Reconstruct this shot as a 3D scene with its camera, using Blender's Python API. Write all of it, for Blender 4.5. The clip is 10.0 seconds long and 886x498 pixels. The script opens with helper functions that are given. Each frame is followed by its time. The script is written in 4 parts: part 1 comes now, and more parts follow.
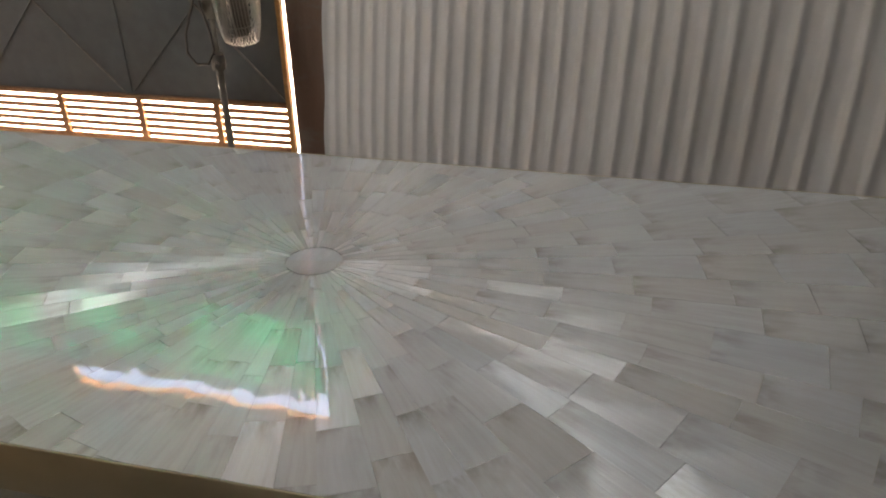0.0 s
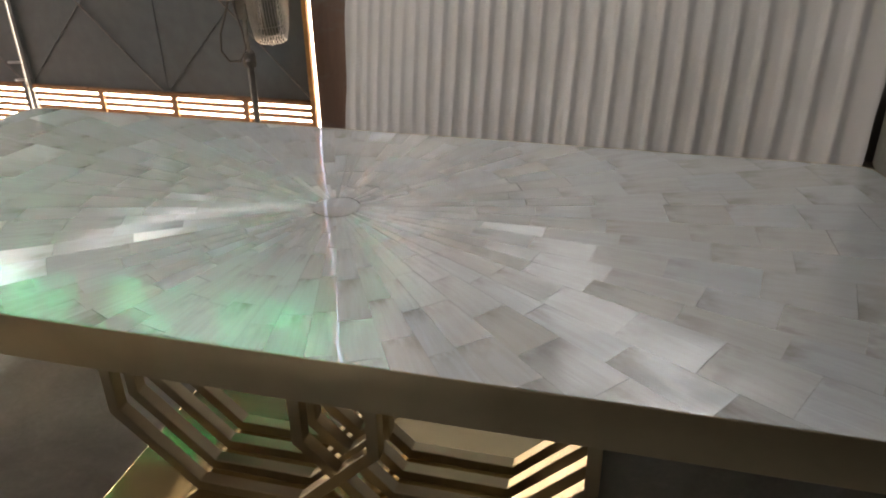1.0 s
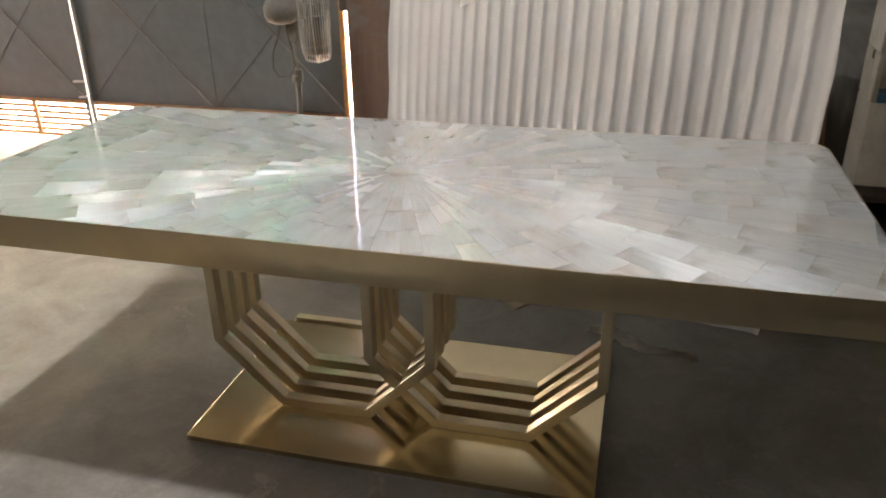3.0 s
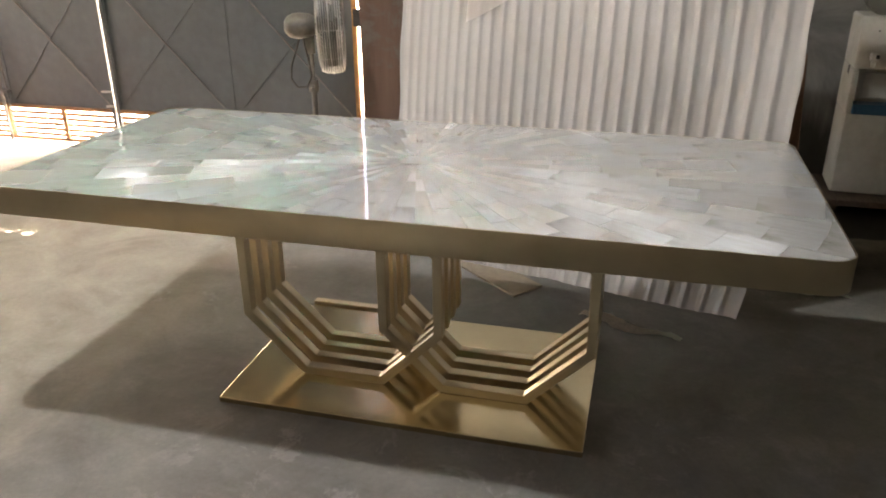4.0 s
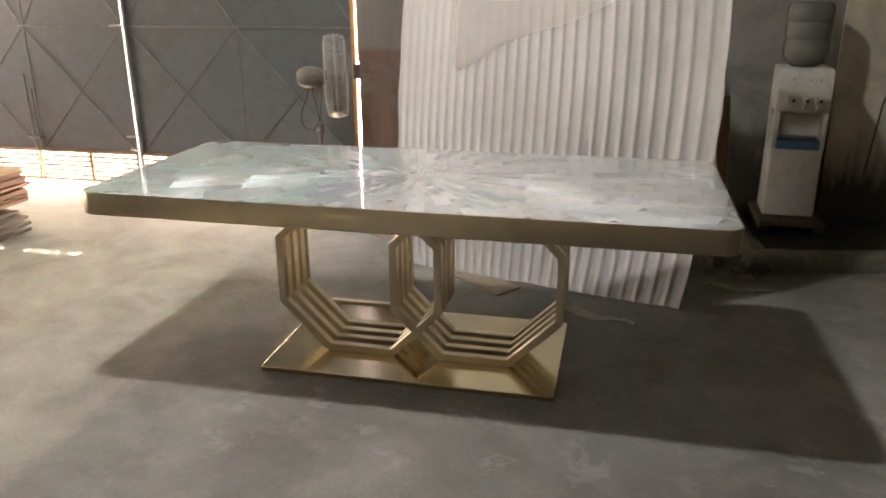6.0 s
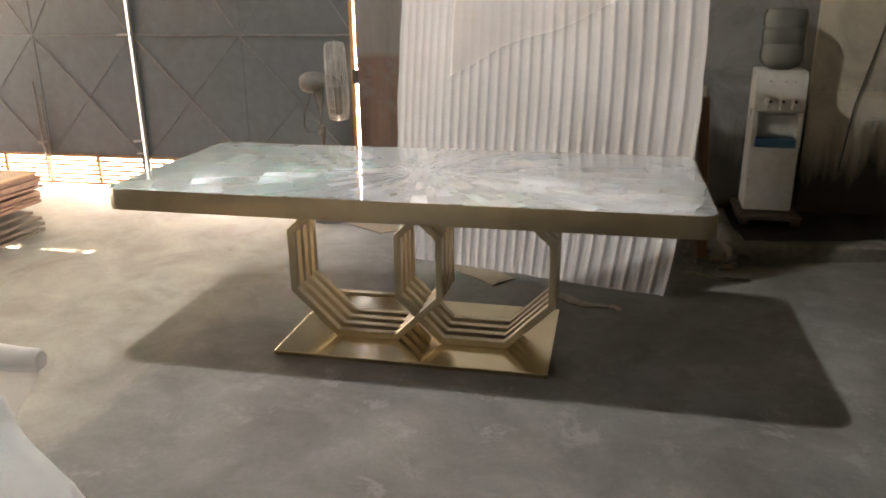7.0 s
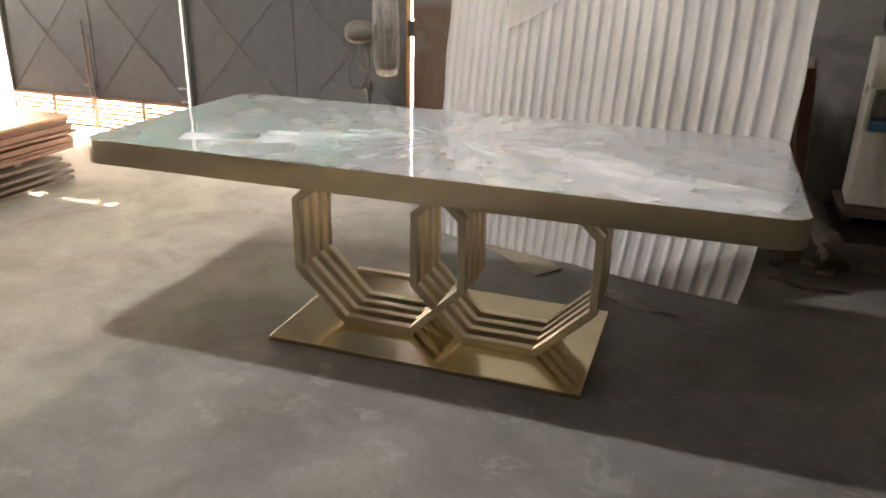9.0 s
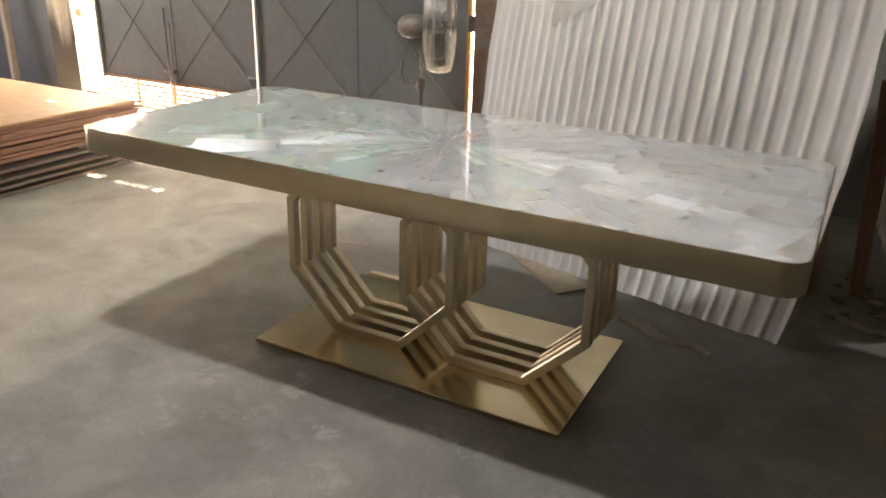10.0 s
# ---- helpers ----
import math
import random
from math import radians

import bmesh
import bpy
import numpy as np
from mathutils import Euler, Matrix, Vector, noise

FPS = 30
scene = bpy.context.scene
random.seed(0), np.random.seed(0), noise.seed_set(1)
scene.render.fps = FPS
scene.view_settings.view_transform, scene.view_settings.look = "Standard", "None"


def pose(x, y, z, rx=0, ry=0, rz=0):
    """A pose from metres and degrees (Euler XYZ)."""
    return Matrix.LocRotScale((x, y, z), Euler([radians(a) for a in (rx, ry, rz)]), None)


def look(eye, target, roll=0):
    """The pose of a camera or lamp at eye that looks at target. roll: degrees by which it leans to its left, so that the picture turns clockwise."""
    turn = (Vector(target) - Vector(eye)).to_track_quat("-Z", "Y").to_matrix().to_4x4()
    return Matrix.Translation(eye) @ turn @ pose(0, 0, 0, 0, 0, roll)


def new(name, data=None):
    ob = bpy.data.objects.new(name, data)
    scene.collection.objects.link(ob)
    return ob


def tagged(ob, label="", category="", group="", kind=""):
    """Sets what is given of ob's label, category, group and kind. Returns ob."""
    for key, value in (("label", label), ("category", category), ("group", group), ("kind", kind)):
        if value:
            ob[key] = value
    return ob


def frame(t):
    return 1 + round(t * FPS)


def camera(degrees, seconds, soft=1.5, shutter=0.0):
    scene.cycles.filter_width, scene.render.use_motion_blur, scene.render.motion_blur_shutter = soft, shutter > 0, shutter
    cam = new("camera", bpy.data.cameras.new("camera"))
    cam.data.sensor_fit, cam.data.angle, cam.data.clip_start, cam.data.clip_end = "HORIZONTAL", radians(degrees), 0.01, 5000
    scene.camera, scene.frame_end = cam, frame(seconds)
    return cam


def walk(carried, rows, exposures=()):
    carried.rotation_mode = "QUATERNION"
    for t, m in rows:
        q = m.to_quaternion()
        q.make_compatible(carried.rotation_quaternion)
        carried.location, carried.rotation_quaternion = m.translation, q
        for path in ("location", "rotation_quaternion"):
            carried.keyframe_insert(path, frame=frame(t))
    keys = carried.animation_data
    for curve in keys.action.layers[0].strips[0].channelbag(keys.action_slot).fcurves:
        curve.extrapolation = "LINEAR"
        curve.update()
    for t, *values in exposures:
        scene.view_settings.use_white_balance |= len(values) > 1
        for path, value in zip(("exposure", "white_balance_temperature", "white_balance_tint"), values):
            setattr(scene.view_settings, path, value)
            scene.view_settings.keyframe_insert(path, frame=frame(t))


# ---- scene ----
cam = camera(60.0, 10.0, soft=2.0)
PATH = [
    (0, (0.543, -1.115, 1.452), (0.142, 0.592, 0.49), -0.8),
    (0.5, (0.62, -1.267, 1.427), (0.187, 0.448, 0.493), -0.6),
    (1, (0.64, -1.384, 1.441), (0.188, 0.332, 0.518), -0.9),
    (1.5, (0.607, -1.509, 1.448), (0.147, 0.215, 0.544), -1.2),
    (2, (0.587, -1.667, 1.449), (0.129, 0.069, 0.569), -1.2),
    (2.5, (0.6, -1.791, 1.461), (0.147, -0.044, 0.6), -1.0),
    (3.8, (0.723, -2.165, 1.449), (0.251, -0.393, 0.651), -0.4),
    (4, (0.713, -2.224, 1.457), (0.243, -0.447, 0.67), -0.4),
    (4.5, (0.669, -2.39, 1.466), (0.215, -0.593, 0.712), -0.4),
    (5, (0.683, -2.536, 1.475), (0.242, -0.721, 0.76), -0.3),
    (5.5, (0.769, -2.73, 1.474), (0.336, -0.898, 0.8), -0.2),
    (7, (0.821, -3.164, 1.493), (0.417, -1.31, 0.86), -0.6),
    (7.5, (0.812, -3.208, 1.484), (0.419, -1.357, 0.837), -0.6),
    (8, (0.844, -3.108, 1.463), (0.428, -1.271, 0.79), -0.1),
    (8.5, (0.884, -2.888, 1.432), (0.397, -1.079, 0.731), 0.6),
    (9, (0.907, -2.603, 1.393), (0.307, -0.836, 0.672), 1.2),
    (9.5, (0.989, -2.393, 1.405), (0.261, -0.683, 0.665), 1.5),
    (9.8, (1.104, -2.307, 1.39), (0.295, -0.635, 0.648), 1.9),
    (10, (1.226, -2.245, 1.391), (0.357, -0.603, 0.651), 1.7),
]
LIGHT = [(0, 4.14, 8500, 23), (1, 4.50, 8500, 23), (2, 4.87, 8500, 23), (2.5, 5.07, 8500, 23), (4, 5.29, 8600, 23), (7, 5.33, 8500, 23), (10, 5.32, 8500, 23)]
walk(cam, [(t, look(eye, target, roll)) for t, eye, target, roll in PATH], LIGHT)


# ---- world, sun, openings' light and added fill ----
SUN_WAY = Vector((-1.235, -1.52, -3.12)).normalized()
world = bpy.data.worlds.new("world")
scene.world = world
world.use_nodes = True
wn = world.node_tree
wn.nodes.clear()
sky = wn.nodes.new("ShaderNodeTexSky")
sky.sky_type = "NISHITA"
sky.sun_disc = False
sky.sun_elevation = math.asin(-SUN_WAY.z)
sky.sun_rotation = math.atan2(-SUN_WAY.x, -SUN_WAY.y)
wbg = wn.nodes.new("ShaderNodeBackground")
wbg.inputs["Strength"].default_value = 0.085
wout = wn.nodes.new("ShaderNodeOutputWorld")
wn.links.new(sky.outputs[0], wbg.inputs[0])
wn.links.new(wbg.outputs[0], wout.inputs[0])


def lamp(name, kind, m, energy, colour, **kw):
    data = bpy.data.lights.new(name, kind)
    data.energy, data.color = energy, colour
    for k, v in kw.items():
        if k == "size":
            data.size = v
        elif k == "size_y":
            data.shape = "RECTANGLE"
            data.size_y = v
        elif k == "angle":
            data.angle = v
    ob = new(name, data)
    ob.matrix_world = m
    return ob


sun = lamp("sun", "SUN", look((0, 0, 8), Vector((0, 0, 8)) + SUN_WAY), 5.0, (1.0, 0.93, 0.82), angle=radians(0.4))
# daylight of the small roof light over the workshop
SKY_X, SKY_Y, ROOF = -0.90, -0.47, 3.74
lamp("roof_light_glow", "AREA", look((SKY_X, SKY_Y, ROOF - 0.02), (SKY_X, SKY_Y, 0)), 2.8, (0.68, 0.85, 1.0), size=0.13)
# faint cool fill added overhead at the rear
lamp("rear_fill_lamp", "AREA", look((-0.8, -5.0, ROOF - 0.02), (-0.8, -5.0, 0)), 0.06, (0.85, 0.96, 1.0), size=2.6, size_y=0.7)
# warm fill added from the west, where no source is known
lamp("west_fill_light", "AREA", look((-8.15, -1.0, 1.8), (0, -1.0, 0.9)), 1.4, (1.0, 0.72, 0.46), size=3.0, size_y=1.6)
# daylight through the tall gap between the gate and its broken pillar
lamp("jamb_gap_light", "AREA", look((-4.63, 2.37, 1.20), (-2.6, -1.0, 0.7)), 5.0, (1.0, 0.96, 0.89), size=0.16, size_y=2.3)

# sunlit yard seen through the slatted foot of each gate leaf
for louvre_x in (-3.66, -1.89):
    lamp("louvre_light", "AREA", look((louvre_x, 2.315, 0.152), (louvre_x, 0.0, 0.10)), 2.1, (1.0, 0.94, 0.83), size=1.70, size_y=0.19)


# ---- materials ----
def material(name):
    m = bpy.data.materials.new(name)
    m.use_nodes = True
    nt = m.node_tree
    return m, nt, nt.nodes["Principled BSDF"]


def node(nt, kind, **values):
    n = nt.nodes.new(kind)
    for k, v in values.items():
        n.inputs[k].default_value = v
    return n


def ramp(nt, fac, stops):
    r = nt.nodes.new("ShaderNodeValToRGB")
    els = r.color_ramp.elements
    while len(els) < len(stops):
        els.new(0.5)
    for e, (p, c) in zip(els, stops):
        e.position = p
        e.color = (*c, 1) if len(c) == 3 else c
    nt.links.new(fac, r.inputs[0])
    return r.outputs[0]


def mix(nt, fac, a, b, blend="MIX"):
    m = nt.nodes.new("ShaderNodeMix")
    m.data_type, m.blend_type = "RGBA", blend
    for value, sock in ((fac, m.inputs[0]), (a, m.inputs[6]), (b, m.inputs[7])):
        if hasattr(value, "links"):
            nt.links.new(value, sock)
        elif isinstance(value, tuple):
            sock.default_value = (*value, 1)
        else:
            sock.default_value = value
    return m.outputs[2]


def maths(nt, op, a, b=0.0, clamp=False):
    n = nt.nodes.new("ShaderNodeMath")
    n.operation, n.use_clamp = op, clamp
    for value, sock in ((a, n.inputs[0]), (b, n.inputs[1])):
        if hasattr(value, "links"):
            nt.links.new(value, sock)
        else:
            sock.default_value = value
    return n.outputs[0]


def place(nt, scale=(1, 1, 1)):
    g = nt.nodes.new("ShaderNodeNewGeometry")
    mp = nt.nodes.new("ShaderNodeMapping")
    mp.inputs["Scale"].default_value = scale
    nt.links.new(g.outputs["Position"], mp.inputs["Vector"])
    return mp.outputs[0]


def own(nt, scale=(1, 1, 1)):
    g = nt.nodes.new("ShaderNodeTexCoord")
    mp = nt.nodes.new("ShaderNodeMapping")
    mp.inputs["Scale"].default_value = scale
    nt.links.new(g.outputs["Object"], mp.inputs["Vector"])
    return mp.outputs[0]


def noisy(nt, vec, scale, detail=6, rough=0.6, distortion=0.0):
    n = node(nt, "ShaderNodeTexNoise", Scale=scale, Detail=detail, Roughness=rough, Distortion=distortion)
    nt.links.new(vec, n.inputs["Vector"])
    return n.outputs["Fac"]


def bump(nt, bsdf, height, strength, distance=0.01, socket="Normal"):
    b = node(nt, "ShaderNodeBump", Strength=strength, Distance=distance)
    nt.links.new(height, b.inputs["Height"])
    nt.links.new(b.outputs[0], bsdf.inputs[socket])
    return b


def plain(name, colour, rough=0.5, metal=0.0, vary=0.15, grain=40.0, dirt=(0.2, 0.17, 0.13), dirty=0.25, relief=0.1):
    """Painted, plastic, metal or stone surface with grain at two scales and some dirt."""
    m, nt, b = material(name)
    v = own(nt)
    fine = noisy(nt, v, grain)
    wide = noisy(nt, v, grain * 0.12, 5, 0.65, 0.4)
    dark = tuple(c * (1 - vary) for c in colour)
    light = tuple(min(1, c * (1 + vary)) for c in colour)
    c = ramp(nt, fine, [(0.3, dark), (0.7, light)])
    spot = ramp(nt, wide, [(0.48, (0, 0, 0)), (0.72, (dirty, dirty, dirty))])
    c = mix(nt, spot, c, dirt)
    nt.links.new(c, b.inputs["Base Color"])
    b.inputs["Metallic"].default_value = metal
    r = ramp(nt, wide, [(0.3, (rough * 0.8,) * 3), (0.75, (min(1, rough * 1.25),) * 3)])
    nt.links.new(r, b.inputs["Roughness"])
    if relief:
        bump(nt, b, fine, relief, 0.002)
    return m


def concrete_floor():
    m, nt, b = material("worn_concrete")
    v = place(nt)
    wide = noisy(nt, v, 0.9, 8, 0.62, 0.6)
    mid = noisy(nt, v, 3.5, 8, 0.65, 0.3)
    fine = noisy(nt, v, 60, 8, 0.7)
    c = ramp(nt, wide, [(0.3, (0.128, 0.120, 0.106)), (0.52, (0.179, 0.176, 0.164)), (0.72, (0.241, 0.237, 0.222))])
    patch = ramp(nt, mid, [(0.56, (0, 0, 0)), (0.70, (0.30, 0.30, 0.30))])
    c = mix(nt, patch, c, (0.36, 0.345, 0.32))
    scuff = ramp(nt, noisy(nt, place(nt, (1.0, 1.6, 1)), 4.5, 9, 0.74, 0.2), [(0.54, (0, 0, 0)), (0.74, (0.34,) * 3)])
    c = mix(nt, scuff, c, (0.34, 0.32, 0.295))
    warm = ramp(nt, noisy(nt, v, 0.55, 4, 0.5, 0.4), [(0.42, (0, 0, 0)), (0.62, (0.26,) * 3)])
    c = mix(nt, warm, c, (0.205, 0.175, 0.135))
    # paler beige tone west of the table's end, with an uneven feathered edge
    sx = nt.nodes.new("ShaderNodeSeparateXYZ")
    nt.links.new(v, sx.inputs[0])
    wobbled_x = maths(nt, "ADD", sx.outputs[0], maths(nt, "MULTIPLY", maths(nt, "SUBTRACT", mid, 0.5), 0.12))
    west_tone = nt.nodes.new("ShaderNodeMapRange")
    west_tone.inputs[1].default_value, west_tone.inputs[2].default_value = -1.30, -1.16
    west_tone.inputs[3].default_value, west_tone.inputs[4].default_value = 0.75, 0.0
    nt.links.new(wobbled_x, west_tone.inputs[0])
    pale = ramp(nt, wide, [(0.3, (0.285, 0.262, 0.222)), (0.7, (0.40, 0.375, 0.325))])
    c = mix(nt, west_tone.outputs[0], c, pale)
    # narrower beige fringe that fades out near x -1.0
    fringe = nt.nodes.new("ShaderNodeMapRange")
    fringe.inputs[1].default_value, fringe.inputs[2].default_value = -1.04, -0.97
    fringe.inputs[3].default_value, fringe.inputs[4].default_value = 0.45, 0.0
    nt.links.new(wobbled_x, fringe.inputs[0])
    c = mix(nt, fringe.outputs[0], c, (0.29, 0.262, 0.215))
    dark = ramp(nt, noisy(nt, place(nt, (1, 1, 1)), 1.7, 6, 0.6, 1.0), [(0.6, (0, 0, 0)), (0.75, (0.5, 0.5, 0.5))])
    c = mix(nt, dark, c, (0.15, 0.135, 0.11))
    blotch = noisy(nt, v, 2.3, 9, 0.66, 0.5)
    c = mix(nt, 1.0, c, ramp(nt, blotch, [(0.36, (0.78, 0.77, 0.75)), (0.5, (1.0, 1.0, 1.0)), (0.64, (1.20, 1.20, 1.19))]), "MULTIPLY")
    flake = maths(nt, "MULTIPLY", ramp(nt, noisy(nt, v, 5.0, 10, 0.74, 0.5), [(0.555, (0, 0, 0)), (0.60, (1.0,) * 3)]), ramp(nt, noisy(nt, v, 0.8, 3, 0.5), [(0.48, (0, 0, 0)), (0.60, (0.38,) * 3)]))
    c = mix(nt, flake, c, (0.37, 0.355, 0.33))
    grit = ramp(nt, fine, [(0.35, (0.92, 0.92, 0.92)), (0.65, (1.05, 1.05, 1.05))])
    c = mix(nt, 1.0, c, grit, "MULTIPLY")
    vor = nt.nodes.new("ShaderNodeTexVoronoi")
    vor.feature = "DISTANCE_TO_EDGE"
    vor.inputs["Scale"].default_value = 0.55
    warp = node(nt, "ShaderNodeTexNoise", Scale=2.5, Detail=6)
    nt.links.new(v, warp.inputs["Vector"])
    add = nt.nodes.new("ShaderNodeVectorMath")
    add.operation = "ADD"
    nt.links.new(v, add.inputs[0])
    nt.links.new(warp.outputs["Color"], add.inputs[1])
    nt.links.new(add.outputs[0], vor.inputs["Vector"])
    crack = ramp(nt, vor.outputs["Distance"], [(0.0, (0.16, 0.16, 0.16)), (0.004, (0, 0, 0))])
    c = mix(nt, crack, c, (0.10, 0.09, 0.08))
    nt.links.new(c, b.inputs["Base Color"])
    r = ramp(nt, mid, [(0.3, (0.60,) * 3), (0.7, (0.82,) * 3)])
    nt.links.new(r, b.inputs["Roughness"])
    h = maths(nt, "ADD", maths(nt, "MULTIPLY", fine, 0.35), mid)
    bump(nt, b, h, 0.12, 0.005)
    return m


def dirty_wall(name, base, stain, low, low_top):
    """Cement wall: plaster colour, grime in blotches, and damp grime with painted shade that climbs from the foot."""
    m, nt, b = material(name)
    v = place(nt)
    blotch = noisy(nt, v, 1.6, 8, 0.65, 0.8)
    fine = noisy(nt, v, 45, 6, 0.7)
    c = ramp(nt, noisy(nt, v, 4.0, 6), [(0.3, tuple(x * 0.8 for x in base)), (0.7, base)])
    c = mix(nt, ramp(nt, blotch, [(0.5, (0, 0, 0)), (0.68, (0.75,) * 3)]), c, stain)
    sep = nt.nodes.new("ShaderNodeSeparateXYZ")
    nt.links.new(v, sep.inputs[0])
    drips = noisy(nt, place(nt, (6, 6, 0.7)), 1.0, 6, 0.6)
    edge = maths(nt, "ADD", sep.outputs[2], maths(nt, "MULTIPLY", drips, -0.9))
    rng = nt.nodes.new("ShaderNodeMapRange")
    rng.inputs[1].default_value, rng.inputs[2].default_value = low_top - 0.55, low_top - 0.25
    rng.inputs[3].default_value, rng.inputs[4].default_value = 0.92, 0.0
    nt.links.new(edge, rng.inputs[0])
    # the low colour holds damp and the shade at the wall's foot
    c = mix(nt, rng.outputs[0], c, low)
    nt.links.new(c, b.inputs["Base Color"])
    b.inputs["Roughness"].default_value = 0.85
    bump(nt, b, maths(nt, "ADD", fine, blotch), 0.3, 0.006)
    return m


def pillar_render():
    """Red-brown primed pillar with grey cement showing above and in flakes."""
    m, nt, b = material("flaked_pillar")
    v = place(nt)
    sep = nt.nodes.new("ShaderNodeSeparateXYZ")
    nt.links.new(v, sep.inputs[0])
    flake = noisy(nt, v, 3.2, 8, 0.65, 0.5)
    streak = noisy(nt, place(nt, (9, 9, 0.8)), 1.0, 6, 0.6)
    c = ramp(nt, streak, [(0.3, (0.125, 0.078, 0.058)), (0.7, (0.21, 0.125, 0.09))])
    c = mix(nt, ramp(nt, flake, [(0.54, (0, 0, 0)), (0.60, (0.75,) * 3)]), c, (0.16, 0.135, 0.115))
    edge = maths(nt, "ADD", sep.outputs[2], maths(nt, "MULTIPLY", flake, 0.10))
    rng = nt.nodes.new("ShaderNodeMapRange")
    rng.inputs[1].default_value, rng.inputs[2].default_value = 1.10, 1.15
    nt.links.new(edge, rng.inputs[0])
    c = mix(nt, rng.outputs[0], c, ramp(nt, streak, [(0.3, (0.15, 0.135, 0.12)), (0.7, (0.24, 0.22, 0.20))]))
    nt.links.new(c, b.inputs["Base Color"])
    b.inputs["Roughness"].default_value = 0.8
    bump(nt, b, maths(nt, "ADD", flake, noisy(nt, v, 50, 6)), 0.4, 0.006)
    return m


def brass(name, colour, rough, grain_axis=(1, 1, 60), relief=0.03):
    m, nt, b = material(name)
    v = own(nt, grain_axis)
    brush = noisy(nt, v, 22, 6, 0.7)
    wide = noisy(nt, own(nt), 5.0, 6, 0.6, 0.5)
    c = ramp(nt, wide, [(0.3, tuple(x * 0.82 for x in colour)), (0.7, colour)])
    nt.links.new(c, b.inputs["Base Color"])
    b.inputs["Metallic"].default_value = 1.0
    r = maths(nt, "ADD", maths(nt, "MULTIPLY", brush, 0.12), maths(nt, "ADD", maths(nt, "MULTIPLY", wide, 0.16), rough - 0.14))
    nt.links.new(r, b.inputs["Roughness"])
    bump(nt, b, brush, relief, 0.001)
    return m


def pearl():
    """Mother-of-pearl under clear resin: fibres run along each shell strip, the resin above is smooth and slightly wavy."""
    m, nt, b = material("mother_of_pearl")
    uv = nt.nodes.new("ShaderNodeUVMap")
    uv.uv_map = "strip"
    info = nt.nodes.new("ShaderNodeObjectInfo")
    geo = nt.nodes.new("ShaderNodeNewGeometry")
    rnd = maths(nt, "FRACT", maths(nt, "ADD", info.outputs["Random"], geo.outputs["Random Per Island"]))
    shift = nt.nodes.new("ShaderNodeCombineXYZ")
    nt.links.new(maths(nt, "MULTIPLY", rnd, 37.0), shift.inputs[2])
    add = nt.nodes.new("ShaderNodeVectorMath")
    add.operation = "ADD"
    nt.links.new(uv.outputs[0], add.inputs[0])
    nt.links.new(shift.outputs[0], add.inputs[1])
    mp = nt.nodes.new("ShaderNodeMapping")
    mp.inputs["Scale"].default_value = (0.6, 3.6, 1)
    nt.links.new(add.outputs[0], mp.inputs["Vector"])
    fibre = noisy(nt, mp.outputs[0], 1.6, 5, 0.65, 0.3)
    cloud = noisy(nt, add.outputs[0], 1.3, 4)
    tone = ramp(nt, rnd, [(0.0, (0.73, 0.735, 0.72)), (0.25, (0.77, 0.785, 0.78)), (0.7, (0.80, 0.83, 0.85)), (1.0, (0.76, 0.81, 0.85))])
    c = mix(nt, ramp(nt, fibre, [(0.36, (0.22,) * 3), (0.60, (0, 0, 0))]), tone, (0.46, 0.42, 0.36))
    sep = nt.nodes.new("ShaderNodeSeparateXYZ")
    nt.links.new(uv.outputs[0], sep.inputs[0])
    # darker brown towards the strip's inner end, in cloudy patches
    inner_end = maths(nt, "MULTIPLY", ramp(nt, sep.outputs[0], [(0.0, (1.0,) * 3), (0.40, (0, 0, 0))]), ramp(nt, cloud, [(0.44, (0, 0, 0)), (0.66, (0.75,) * 3)]))
    c = mix(nt, inner_end, c, (0.30, 0.27, 0.22))
    nt.links.new(c, b.inputs["Base Color"])
    b.inputs["Metallic"].default_value = 0.42
    r4 = maths(nt, "FRACT", maths(nt, "MULTIPLY", rnd, 29.3))
    nt.links.new(maths(nt, "ADD", maths(nt, "MULTIPLY", r4, 0.05), 0.235), b.inputs["Roughness"])
    b.inputs["Anisotropic"].default_value = 1.0
    r3 = maths(nt, "FRACT", maths(nt, "MULTIPLY", rnd, 7.77))
    nt.links.new(maths(nt, "ADD", maths(nt, "MULTIPLY", fibre, 0.06), maths(nt, "ADD", maths(nt, "MULTIPLY", r3, 0.056), 0.192)), b.inputs["Anisotropic Rotation"])
    b.inputs["Thin Film IOR"].default_value = 1.45
    nt.links.new(maths(nt, "ADD", maths(nt, "MULTIPLY", rnd, 80.0), 300.0), b.inputs["Thin Film Thickness"])
    tan = nt.nodes.new("ShaderNodeTangent")
    tan.direction_type, tan.uv_map = "UV_MAP", "strip"
    nt.links.new(tan.outputs[0], b.inputs["Tangent"])
    b.inputs["Coat Weight"].default_value = 1.0
    b.inputs["Coat Roughness"].default_value = 0.015
    b.inputs["Coat IOR"].default_value = 1.8
    # each strip lies a touch askew under the resin
    tilt = nt.nodes.new("ShaderNodeCombineXYZ")
    r2 = maths(nt, "FRACT", maths(nt, "MULTIPLY", rnd, 17.31))
    nt.links.new(maths(nt, "MULTIPLY", maths(nt, "SUBTRACT", rnd, 0.5), 0.045), tilt.inputs[0])
    nt.links.new(maths(nt, "MULTIPLY", maths(nt, "SUBTRACT", r2, 0.5), 0.045), tilt.inputs[1])
    lean = nt.nodes.new("ShaderNodeVectorMath")
    lean.operation = "ADD"
    bmp = node(nt, "ShaderNodeBump", Strength=0.2, Distance=0.006)
